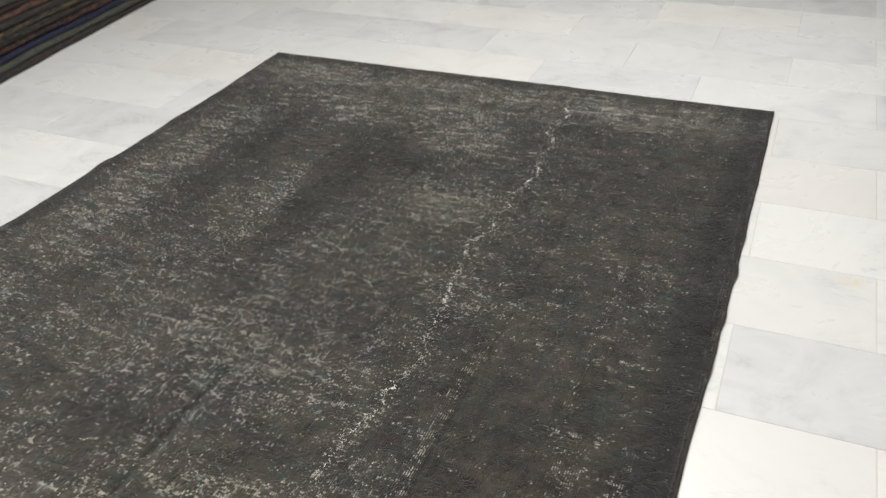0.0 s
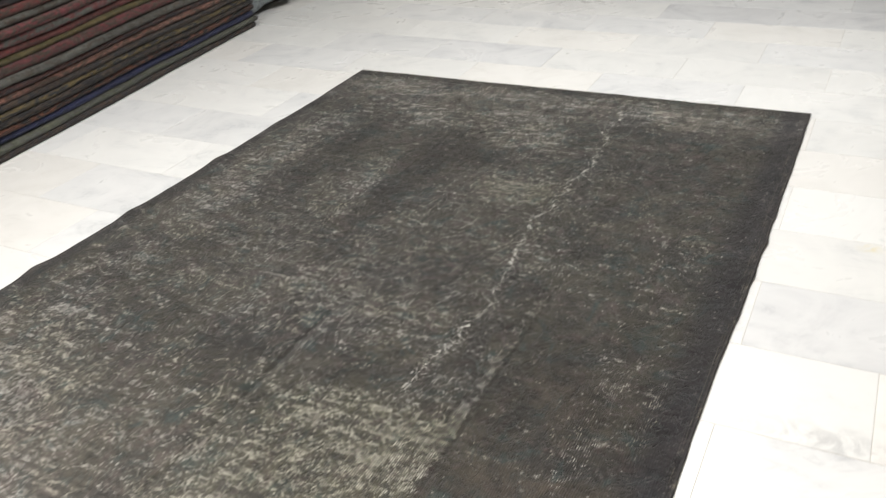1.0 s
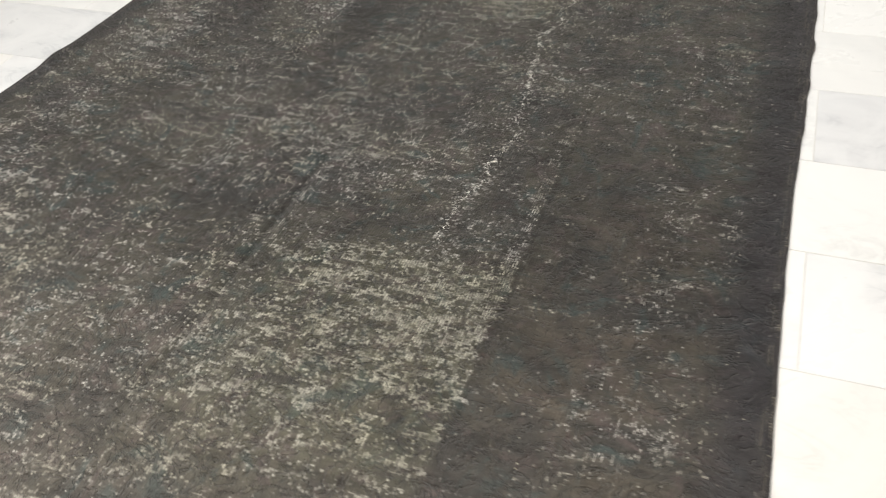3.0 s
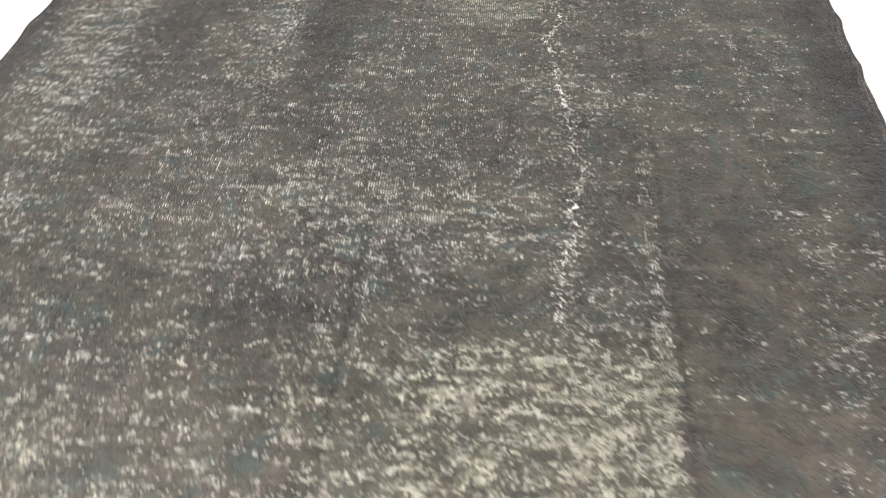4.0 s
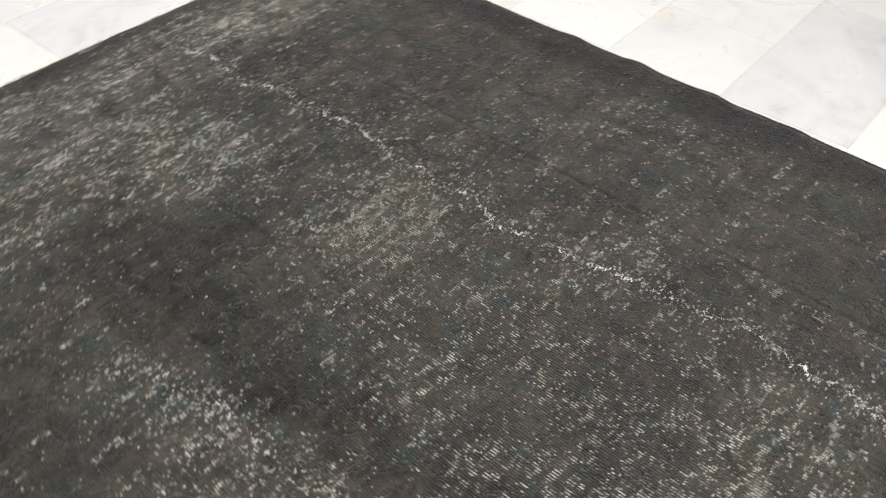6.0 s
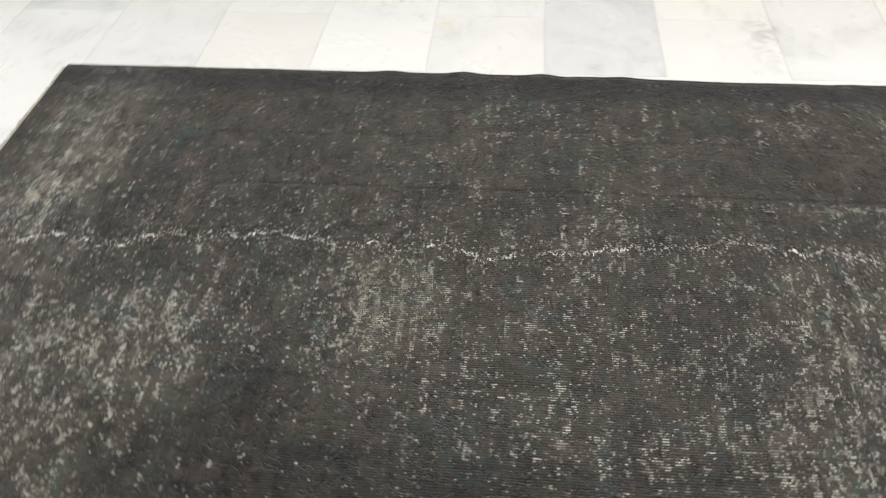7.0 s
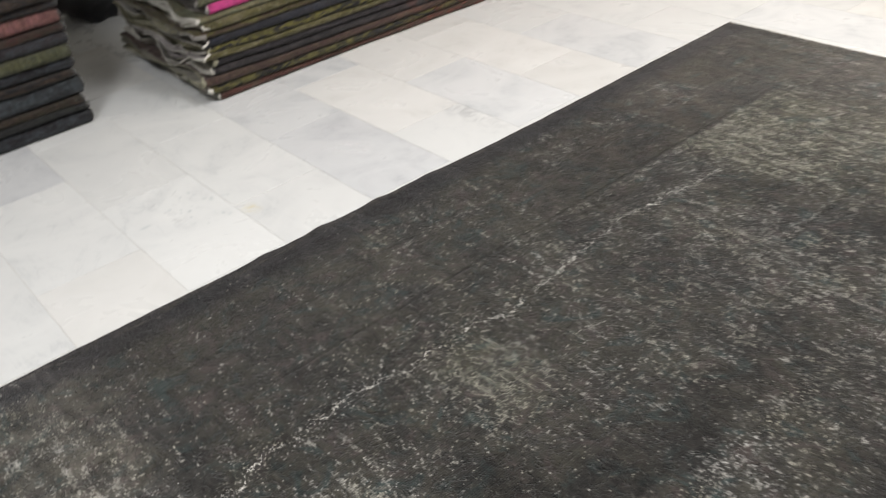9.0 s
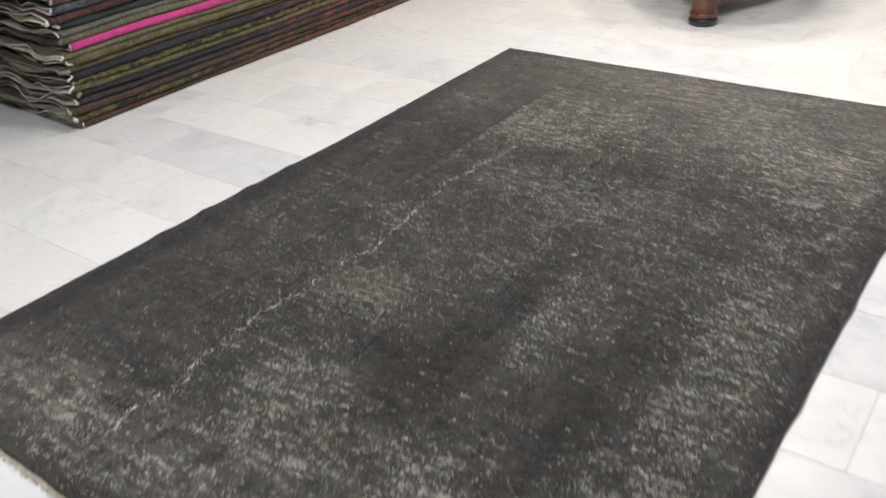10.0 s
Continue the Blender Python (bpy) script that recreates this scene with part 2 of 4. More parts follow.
def worn_pile_material():
    """Charcoal overdyed pile, worn down to pale knots and warp threads."""
    n = Nodes("worn_pile")
    p = n.place()
    x, y, _ = n.split(p)
    wobble = n.math("SUBTRACT", n.noise(p, 5.0, 3), 0.5)
    wx, wy = n.plus(x, n.times(wobble, 0.10)), n.plus(y, n.times(wobble, 0.12))
    blobs = lambda rows: functools.reduce(n.plus, [n.times(n.blob(wx, wy, *row[:4]), row[4]) for row in rows])
    # Where the pile is worn most, and where it is still full.
    patch = n.noise(p, 3.4, 4, 0.6, 0.4)
    small = n.noise(p, 17.0, 4, 0.6, 0.3)
    wear = n.math("SUBTRACT", blobs(WORN), blobs(FULL))
    # The olive square, sharp-edged where the border begins, and the worn strips at both ends.
    square = n.times(n.times(n.step(wx, 0.86, 1.16), n.step(n.plus(x, n.times(wobble, 0.02)), 1.508, 1.532, 1.0, 0.0)), n.times(n.step(wy, 0.25, 0.60), n.step(wy, 0.93, 1.0, 1.0, 0.0)))
    wear = n.plus(wear, n.times(n.band(n.plus(y, n.times(wobble, 0.06)), 2.84, 3.0, 0.04), 0.55))
    wear = n.plus(wear, n.times(n.band(y, 0.04, 0.14, 0.03), 0.3))
    wash = n.plus(wear, n.times(n.blob(wx, wy, 1.71, 0.70, 0.26, 0.38), 0.6))
    wear = n.plus(wear, n.times(square, 0.74))
    wear = n.plus(wear, n.times(n.math("SUBTRACT", patch, 0.5), 1.1))
    wear = n.plus(wear, n.times(n.math("SUBTRACT", small, 0.5), 0.9))
    edge = n.step(x, 1.86, 1.95)
    wash = n.plus(wash, n.times(n.times(n.step(x, 1.52, 1.56), n.step(x, 1.84, 1.92, 1.0, 0.0)), 0.27))
    edge = n.math("MAXIMUM", edge, n.times(n.step(x, 0.07, 0.02), 0.8))
    wear = n.math("SUBTRACT", wear, n.times(edge, 0.45))
    border = n.step(n.plus(x, n.times(wobble, 0.012)), 1.515, 1.532)
    wear = n.math("SUBTRACT", wear, n.times(border, 0.26))
    stripes = functools.reduce(n.plus, [n.times(n.times(n.step(n.math("ABSOLUTE", n.math("SUBTRACT", n.plus(x, n.times(wobble, 0.01)), sx)), half * 0.5, half * 1.4, 1.0, 0.0),
                                                        n.band(y, y0, y1, 0.08)), much) for sx, half, y0, y1, much in STRIPES])
    # Bare spots follow the rows of knots across the width; the pale warp shows through them as ribs.
    bent = n.plus(y, n.times(n.math("SUBTRACT", n.noise(n.scaled(p, (3.0, 1.2, 1)), 1.0, 2), 0.5), 0.03))
    row = n.math("FLOOR", n.times(bent, 1 / KNOT))
    broad = n.math("FLOOR", n.plus(n.times(bent, 1 / 0.012), n.times(n.noise(p, 20.0, 1), 1.2)))

    def along(line, scale, skip, detail, way=x):
        spot = n.add("ShaderNodeCombineXYZ")
        n.put(n.times(way, scale), spot.inputs[0])
        n.put(n.times(line, skip), spot.inputs[1])
        return n.noise(spot.outputs[0], 1.0, detail, 0.6)

    ticks = along(row, 84.0, 5.37, 3)
    dashes = along(broad, 9.0, 3.71, 3)
    swayed = n.times(n.plus(x, n.times(n.noise(p, 3.0, 2), 0.012)), 1 / 0.0052)
    lines = n.math("SINE", n.times(swayed, 2 * math.pi))
    strokes = along(n.math("FLOOR", n.math("SUBTRACT", swayed, 0.75)), 74.0, 7.13, 2, y)
    rib = n.step(lines, -0.1, 0.75)
    inside = n.math("FRACT", n.times(bent, 1 / KNOT))
    seam = n.times(n.step(inside, 0.0, 0.22), n.step(inside, 0.78, 1.0, 1.0, 0.0))
    bare = n.math("MINIMUM", n.plus(n.plus(0.52, n.times(blobs(BARE), 0.65)), n.times(stripes, 2.0)), 1.0)
    scatter = n.plus(n.plus(n.times(ticks, 0.46), n.times(strokes, 0.30)), n.plus(n.times(dashes, 0.32), n.times(n.noise(p, 30.0, 3, 0.6), 0.14)))
    limit = n.math("SUBTRACT", LIMIT, n.plus(n.plus(n.times(wear, 0.074), n.times(bare, 0.028)), n.times(stripes, 0.085)))
    spots = n.step(scatter, limit, n.plus(limit, n.step(bare, 0.5, 0.95, 0.062, 0.044)))
    cut = n.math("SUBTRACT", 1.0, n.times(bare, n.math("SUBTRACT", 1.0, n.times(rib, n.plus(0.45, n.times(seam, 0.55))))))
    tint = n.step(n.noise(n.scaled(p, (31.0, 44.0, 1), (4, 9, 0)), 1.0, 3, 0.6), 0.34, 0.66, 0.26, 1.0)
    warp = n.times(n.times(spots, cut), n.times(tint, n.step(bare, 0.5, 0.95, 0.80, 1.0)))
    # Single pale knots.
    spot = n.add("ShaderNodeCombineXYZ")
    n.put(n.math("FLOOR", n.times(x, 1 / 0.0052)), spot.inputs[0])
    n.put(row, spot.inputs[1])
    chance = n.add("ShaderNodeTexWhiteNoise")
    n.put(spot.outputs[0], chance.inputs["Vector"])
    share = n.plus(0.004, n.times(n.step(wear, -0.35, 1.0), 0.045))
    share = n.times(share, n.step(n.noise(p, 27.0, 3, 0.65), 0.40, 0.66, 0.15, 1.7))
    picked = n.math("LESS_THAN", chance.outputs["Value"], share)
    u = n.math("SUBTRACT", n.math("FRACT", n.times(x, 1 / 0.0052)), 0.5)
    v = n.math("SUBTRACT", inside, 0.5)
    round_off = n.step(n.math("SQRT", n.plus(n.times(u, u), n.times(v, v))), 0.16, 0.48, 1.0, 0.0)
    flecks = n.times(n.times(picked, round_off), n.step(n.noise(p, 70.0, 1), 0.35, 0.65, 0.15, 0.95))
    fleck_c = n.noise(n.scaled(p, (125.0, 140.0, 1), (9, 2, 0)), 1.0, 2, 0.5)
    # The long crack.
    path = n.add("ShaderNodeFloatCurve")
    curve = path.mapping.curves[0]
    for i, (cy, cx) in enumerate(CRACK):
        spot = (cy / 3.055, (cx - 1.2) / 0.4)
        if i < 2:
            curve.points[i].location = spot
        else:
            curve.points.new(*spot)
    for knee in curve.points:
        knee.handle_type = "VECTOR"
    path.mapping.update()
    n.put(n.times(y, 1 / 3.055), path.inputs["Value"])
    jag = n.plus(n.times(n.math("SUBTRACT", n.noise(n.scaled(p, (0.0, 1.0, 0)), 38.0, 3, 0.7), 0.5), 0.07),
                 n.times(n.math("SUBTRACT", n.noise(p, 95.0, 2), 0.5), 0.035))
    line = n.plus(n.plus(n.times(path.outputs[0], 0.4), 1.2), jag)
    off = n.math("ABSOLUTE", n.math("SUBTRACT", x, line))
    width = n.plus(0.0007, n.times(n.step(n.noise(p, 26.0, 3), 0.46, 0.72), 0.0030))
    crack = n.step(n.math("DIVIDE", off, width), 0.75, 1.15, 1.0, 0.0)
    crack = n.times(crack, n.step(n.noise(n.scaled(p, (120.0, 90.0, 1)), 1.0, 3, 0.7), 0.43, 0.49))
    crack = n.times(crack, n.band(y, 1.0, 2.90, 0.05))
    crack = n.times(crack, n.step(n.noise(n.scaled(p, (6.0, 46.0, 1), (2, 3, 0)), 1.0, 2), 0.35, 0.45))
    halo = n.times(n.step(off, 0.0, 0.05, 1.0, 0.0), n.band(y, 0.95, 2.92, 0.05))
    flecks = n.math("MAXIMUM", flecks, n.times(n.times(halo, 0.7), n.step(fleck_c, 0.60, 0.66)))
    # A shorter, fainter crack.
    aside = n.math("ABSOLUTE", n.math("SUBTRACT", n.plus(n.plus(x, n.times(n.math("SUBTRACT", n.noise(n.scaled(p, (0.0, 1.0, 0)), 24.0, 3, 0.7), 0.5), 0.07)), n.times(n.step(y, 1.9, 2.3), 0.05)), 0.69))
    faint = n.times(n.step(aside, 0.0, 0.045, 1.0, 0.0), n.band(y, 1.62, 2.15, 0.12))
    flecks = n.math("MAXIMUM", flecks, n.times(n.times(faint, 0.8), n.step(fleck_c, 0.58, 0.64)))
    # Fold creases along the length, as relief and as shade painted into the colour.
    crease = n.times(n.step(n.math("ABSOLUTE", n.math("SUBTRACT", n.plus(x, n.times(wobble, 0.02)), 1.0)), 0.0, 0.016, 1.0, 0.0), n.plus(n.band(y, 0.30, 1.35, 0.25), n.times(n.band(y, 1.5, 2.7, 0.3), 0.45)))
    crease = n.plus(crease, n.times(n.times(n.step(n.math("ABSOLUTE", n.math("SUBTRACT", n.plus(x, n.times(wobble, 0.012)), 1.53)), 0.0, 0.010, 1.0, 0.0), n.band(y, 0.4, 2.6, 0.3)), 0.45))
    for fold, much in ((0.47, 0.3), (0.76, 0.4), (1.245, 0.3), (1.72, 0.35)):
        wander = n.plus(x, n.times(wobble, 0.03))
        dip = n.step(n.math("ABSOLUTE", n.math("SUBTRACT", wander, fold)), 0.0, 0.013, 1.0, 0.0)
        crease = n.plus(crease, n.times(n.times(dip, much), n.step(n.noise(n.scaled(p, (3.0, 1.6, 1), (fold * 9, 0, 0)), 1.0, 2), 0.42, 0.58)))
    bands = n.noise(n.scaled(p, (7.5, 0.55, 1), (2, 6, 0)), 1.0, 3, 0.55)
    # Base colour: charcoal with brown, olive and blue-green remains of the pattern.
    hue = n.noise(n.scaled(p, (1, 1, 1), (4, 1, 0)), 4.5, 5, 0.65, 1.0)
    hue_b = n.noise(n.scaled(p, (1, 1, 1), (8, 3, 0)), 11.0, 5, 0.65, 1.5)
    base = n.mix(n.step(hue, 0.36, 0.62), (0.0215, 0.0208, 0.0192), (0.0345, 0.0325, 0.0258))
    base = n.mix(n.times(n.step(hue_b, 0.52, 0.66), 0.85), base, (0.042, 0.034, 0.032))
    base = n.mix(n.times(n.step(hue_b, 0.47, 0.33), 0.8), base, (0.021, 0.032, 0.0315))
    base = n.mix(n.times(edge, 0.75), base, (0.0165, 0.016, 0.0195))
    grain = n.noise(n.scaled(p, (1.0, 0.6, 1)), 190.0, 3, 0.7)
    mottle = n.noise(p, 34.0, 4, 0.65, 0.8)
    streak = n.noise(n.scaled(p, (2.6, 44.0, 1)), 1.0, 4, 0.65, 0.2)
    weave = n.noise(n.scaled(p, (9.0, 120.0, 1), (3, 5, 0)), 1.0, 4, 0.6, 0.2)
    shade = n.plus(n.times(grain, 1.5), n.plus(n.plus(n.times(mottle, 1.5), n.times(small, 1.5)), -1.5))
    shade = n.plus(n.plus(shade, n.times(n.math("SUBTRACT", patch, 0.5), 0.9)), n.plus(n.plus(-0.06, n.times(bands, 0.9)), n.plus(n.times(wear, 0.22), n.plus(n.times(wash, 0.6), n.times(n.math("SUBTRACT", weave, 0.5), 1.3)))))
    # Near end: glow of the table lamps painted in; far strip: faded pile.
    faded = n.times(n.step(y, 1.05, 0.15), n.step(x, 1.80, 1.40, 0.65, 1.0))
    faded = n.plus(faded, n.times(n.times(n.band(y, 2.72, 2.97, 0.06), n.step(small, 0.3, 0.6)), 0.6))
    shade = n.plus(shade, n.times(n.times(faded, 1.5), n.step(streak, 0.3, 0.65, 0.5, 1.3)))
    # The creases' shade is taken off the pile's tone.
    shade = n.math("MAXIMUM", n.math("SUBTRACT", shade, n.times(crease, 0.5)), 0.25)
    base = n.mix(n.times(faded, 0.5), base, (0.037, 0.034, 0.031))
    olive = n.plus(n.blob(wx, wy, 1.21, 2.09, 0.22, 0.20), square)
    base = n.mix(n.times(n.times(olive, 0.3), n.step(mottle, 0.35, 0.6)), base, (0.038, 0.040, 0.022))
    tan_patch = n.times(n.blob(wx, wy, 1.72, 0.85, 0.26, 0.60), n.step(hue, 0.40, 0.60))
    base = n.mix(n.times(tan_patch, 0.6), base, (0.044, 0.035, 0.028))
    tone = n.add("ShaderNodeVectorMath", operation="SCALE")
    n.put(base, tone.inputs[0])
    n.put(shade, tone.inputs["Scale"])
    pale = n.mix(n.step(n.noise(p, 6.0, 3), 0.42, 0.62), (0.60, 0.595, 0.57), (0.56, 0.54, 0.43))
    pale = n.mix(n.times(n.math("MAXIMUM", square, n.blob(wx, wy, 1.20, 2.09, 0.22, 0.20)), 0.6), pale, (0.45, 0.455, 0.32))
    colour = n.mix(n.math("MINIMUM", flecks, 0.92), tone.outputs[0], pale)
    colour = n.mix(warp, colour, n.mix(0.4, pale, (0.60, 0.58, 0.52)))
    ribs = n.times(n.step(n.math("SINE", n.times(n.math("SUBTRACT", x, n.times(wobble, 0.01)), 2 * math.pi / 0.0058)), 0.5, 0.95), n.math("MAXIMUM", n.step(x, 1.972, 1.978), n.step(x, 0.026, 0.020)))
    colour = n.mix(n.times(n.times(ribs, 0.5), n.step(n.noise(n.scaled(p, (60, 14, 1)), 1.0, 3), 0.45, 0.62)), colour, (0.24, 0.22, 0.17))
    crack = n.times(crack, n.step(n.noise(n.scaled(p, (2.0, 14.0, 1), (1, 8, 0)), 1.0, 2), 0.31, 0.44))
    colour = n.mix(crack, colour, (0.74, 0.725, 0.67))
    worm = n.math("ABSOLUTE", n.math("SUBTRACT", n.noise(p, 13.0, 3, 0.6, 2.2), 0.5))
    relief = n.plus(n.plus(n.times(grain, 0.7), n.times(mottle, 1.6)), n.times(n.step(worm, 0.0, 0.03), 1.4))
    relief = n.plus(relief, n.times(n.times(lines, bare), 0.22))
    relief = n.math("SUBTRACT", relief, n.plus(n.times(flecks, 0.8), n.times(crease, 1.5)))
    n.bump(relief, 0.9, 0.0045)
    return n.finish(colour, n.step(flecks, 0.0, 1.0, 0.82, 0.62), Specular_IOR_Level=0.24, Sheen_Weight=0.12, Sheen_Roughness=0.5)


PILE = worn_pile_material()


def selvedge_material():
    n = Nodes("selvedge_cord")
    p = n.place()
    x, y, _ = n.split(p)
    wrap = n.math("SINE", n.times(n.plus(y, n.times(x, 0.5)), 2 * math.pi / 0.006))
    worn = n.step(n.noise(p, 45.0, 3), 0.56, 0.70)
    colour = n.mix(n.noise(p, 8, 3), (0.022, 0.021, 0.026), (0.042, 0.038, 0.034))
    colour = n.mix(n.times(n.times(worn, 0.8), n.step(wrap, 0.0, 0.8)), colour, (0.30, 0.28, 0.22))
    n.bump(wrap, 0.8, 0.0012)
    return n.finish(colour, 0.85)


SELVEDGE = selvedge_material()
END_WARP = plain_material("end_warp", (0.50, 0.47, 0.38), 0.9, 0.5, 60, 0.001)
FRINGE = plain_material("pale_fringe", (0.66, 0.64, 0.58), 0.9, 0.35, 40, 0.001)
# Backing darkened for the stacks whose dim light is painted in.
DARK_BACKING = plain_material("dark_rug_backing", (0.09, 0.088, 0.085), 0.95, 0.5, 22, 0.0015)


def backing_material():
    """The undersides and cut edges of folded rugs: undyed or greyed wool, each rug in a tone of its own."""
    n = Nodes("rug_backing")
    p = n.place()
    chance = n.add("ShaderNodeObjectInfo").outputs["Random"]
    q = n.shifted(p, n.times(chance, 31.0))
    colour = n.mix(n.step(chance, 0.05, 0.65), (0.22, 0.21, 0.195), (0.54, 0.525, 0.485))
    turn = n.math("FRACT", n.times(chance, 7.3))
    colour = n.mix(n.times(n.step(turn, 0.55, 0.75), 0.7), colour, (0.21, 0.20, 0.11))
    colour = n.mix(n.times(n.step(turn, 0.25, 0.10), 0.6), colour, (0.16, 0.13, 0.15))
    threads = n.noise(n.scaled(q, (60, 45, 170)), 1.0, 4, 0.7)
    wide = n.noise(q, 7.0, 3)
    tone = n.add("ShaderNodeVectorMath", operation="SCALE")
    n.put(colour, tone.inputs[0])
    n.put(n.math("MAXIMUM", n.plus(n.times(threads, 1.3), n.plus(n.times(wide, 1.2), -0.25)), 0.15), tone.inputs["Scale"])
    n.bump(n.plus(threads, wide), 0.8, 0.003)
    return n.finish(tone.outputs[0], 0.95, Specular_IOR_Level=0.2)


BACKING = backing_material()


@functools.lru_cache(maxsize=None)
def pile_material(main, second, pattern, roses=False):
    """A folded rug's pile: dyed wool with remains of a pattern (0 plain, 1 strong)."""
    n = Nodes("dyed_pile")
    p = n.place()
    chance = n.add("ShaderNodeObjectInfo").outputs["Random"]
    q = n.shifted(p, n.times(chance, 23.0))
    motif = n.noise(n.scaled(q, (13, 30, 30)), 1.0, 5, 0.75, 1.6)
    knots = n.cells(n.scaled(q, (32, 60, 60)), 1.0, "F1", "Color")
    knot = n.split(knots)[0]
    wide = n.noise(q, 3.0, 3)
    grain = n.noise(n.scaled(q, (260, 160, 160)), 1.0, 3, 0.7)
    fade = n.noise(n.scaled(q, (5, 40, 40)), 1.0, 3)
    tuft = n.noise(n.scaled(q, (75, 50, 50)), 1.0, 4, 0.75)
    mask = n.plus(n.times(n.step(motif, 0.47, 0.53), 1.25), n.times(n.step(knot, 0.55, 0.9), 0.5))
    colour = n.mix(n.math("MINIMUM", n.times(mask, pattern), 1.0), main, second)
    rough = 2.4 if pattern > 0.35 else 0.7
    if roses and pattern > 0.55:
        along = n.step(n.split(p)[0], 0.7, 1.6)
        rose = n.times(along, n.step(n.noise(n.scaled(q, (17, 30, 30), (3, 3, 3)), 1.0, 3, 0.7, 1.0), 0.52, 0.60))
        colour = n.mix(n.times(rose, 0.8), colour, (0.24, 0.06, 0.035))
    value = n.math("MAXIMUM", n.plus(n.plus(n.times(tuft, rough), n.times(wide, 0.6)), n.plus(n.times(fade, 0.8), 0.35 - rough / 2)), 0.12)
    tone = n.add("ShaderNodeVectorMath", operation="SCALE")
    n.put(colour, tone.inputs[0])
    n.put(value, tone.inputs["Scale"])
    # Pale flecks: highlights on the bumpy folds, painted into the dye.
    worn = n.times(n.step(n.noise(n.scaled(q, (55, 90, 90)), 1.0, 4, 0.7), 0.60, 0.72), n.step(wide, 0.42, 0.62))
    rib = n.noise(n.scaled(q, (190, 9, 9)), 1.0, 3, 0.65)
    ribbed = n.add("ShaderNodeVectorMath", operation="SCALE")
    n.put(tone.outputs[0], ribbed.inputs[0])
    n.put(n.step(rib, 0.25, 0.75, 0.55, 1.5) if pattern > 0.35 else n.step(rib, 0.25, 0.75, 0.88, 1.12), ribbed.inputs["Scale"])
    dyed = n.mix(n.times(worn, 0.32 if pattern > 0.35 else 0.06), ribbed.outputs[0], (0.30, 0.28, 0.25))
    n.bump(n.plus(n.plus(n.plus(grain, n.times(rib, 1.2)), n.times(tuft, 2.0)), n.plus(n.times(motif, 1.2), n.times(worn, -0.8))), 1.0, 0.006)
    return n.finish(dyed, 0.88, Specular_IOR_Level=0.25, Sheen_Weight=0.1)


def wood_material(name, dark, light, rough):
    n = Nodes(name)
    p = n.place()
    ring = n.noise(n.scaled(p, (14, 14, 2.2)), 1.0, 5, 0.6, 1.6)
    fine = n.noise(n.scaled(p, (120, 120, 9)), 1.0, 3, 0.6)
    colour = n.mix(n.step(ring, 0.3, 0.7), dark, light)
    colour = n.mix(n.times(n.step(fine, 0.5, 0.8), 0.45), colour, dark)
    n.bump(fine, 0.2, 0.0004)
    return n.finish(colour, rough, Coat_Weight=0.35, Coat_Roughness=0.15)


MAHOGANY = wood_material("polished_mahogany", (0.040, 0.013, 0.007), (0.16, 0.052, 0.022), 0.35)
EBONISED = wood_material("ebonised_wood", (0.008, 0.008, 0.009), (0.02, 0.019, 0.018), 0.3)
GILT = plain_material("worn_gilt", (0.30, 0.17, 0.07), 0.28, 0.2, 60, 0.0002, Metallic=0.9)
BLACK_BAG = plain_material("black_plastic", (0.012, 0.012, 0.014), 0.42, 0.3, 12, 0.002)


# ---- mesh tools ----
def thing(name, label, category, group="", kind="", at=None):
    ob = new(name)
    if at is not None:
        ob.matrix_world = at
    return tagged(ob, label, category, group, kind)


def part(name, bm, material, parent, label="", smooth=True):
    mesh = bpy.data.meshes.new(name)
    bm.to_mesh(mesh)
    bm.free()
    for m in material if isinstance(material, tuple) else (material,):
        mesh.materials.append(m)
    if smooth:
        mesh.polygons.foreach_set("use_smooth", [True] * len(mesh.polygons))
    ob = new(name, mesh)
    ob.parent = parent
    if label:
        tagged(ob, label)
    return ob


def sheet(columns, rows, place, bm=None, closed=False, slot=0):
    """A grid of faces through place(i, j)."""
    bm = bm or bmesh.new()
    grid = [[bm.verts.new(place(i, j)) for j in range(rows + 1)] for i in range(columns + 1)]
    for i in range(columns):
        for j in range(rows):
            bm.faces.new((grid[i][j], grid[i + 1][j], grid[i + 1][j + 1], grid[i][j + 1])).material_index = slot
    return bm


def slab(bm, x0, y0, z0, x1, y1, z1, bevel=0.0):
    made = bmesh.ops.create_cube(bm, size=1.0, matrix=Matrix.Translation(((x0 + x1) / 2, (y0 + y1) / 2, (z0 + z1) / 2)) @ Matrix.Diagonal((x1 - x0, y1 - y0, z1 - z0, 1)))
    if bevel:
        edges = {e for v in made["verts"] for e in v.link_edges}
        bmesh.ops.bevel(bm, geom=list(edges), offset=bevel, segments=2, affect="EDGES", profile=0.5)
    return bm


def turned(bm, profile, centre=(0, 0), steps=32):
    """A turned piece about the upright through centre, from (radius, height) pairs."""
    rings = []
    for r, z in profile:
        rings.append([bm.verts.new((centre[0] + r * math.cos(2 * math.pi * k / steps), centre[1] + r * math.sin(2 * math.pi * k / steps), z)) for k in range(steps)])
    for low, high in zip(rings, rings[1:]):
        for k in range(steps):
            bm.faces.new((low[k], low[(k + 1) % steps], high[(k + 1) % steps], high[k]))
    bm.faces.new(list(reversed(rings[0])))
    bm.faces.new(rings[-1])
    return bm


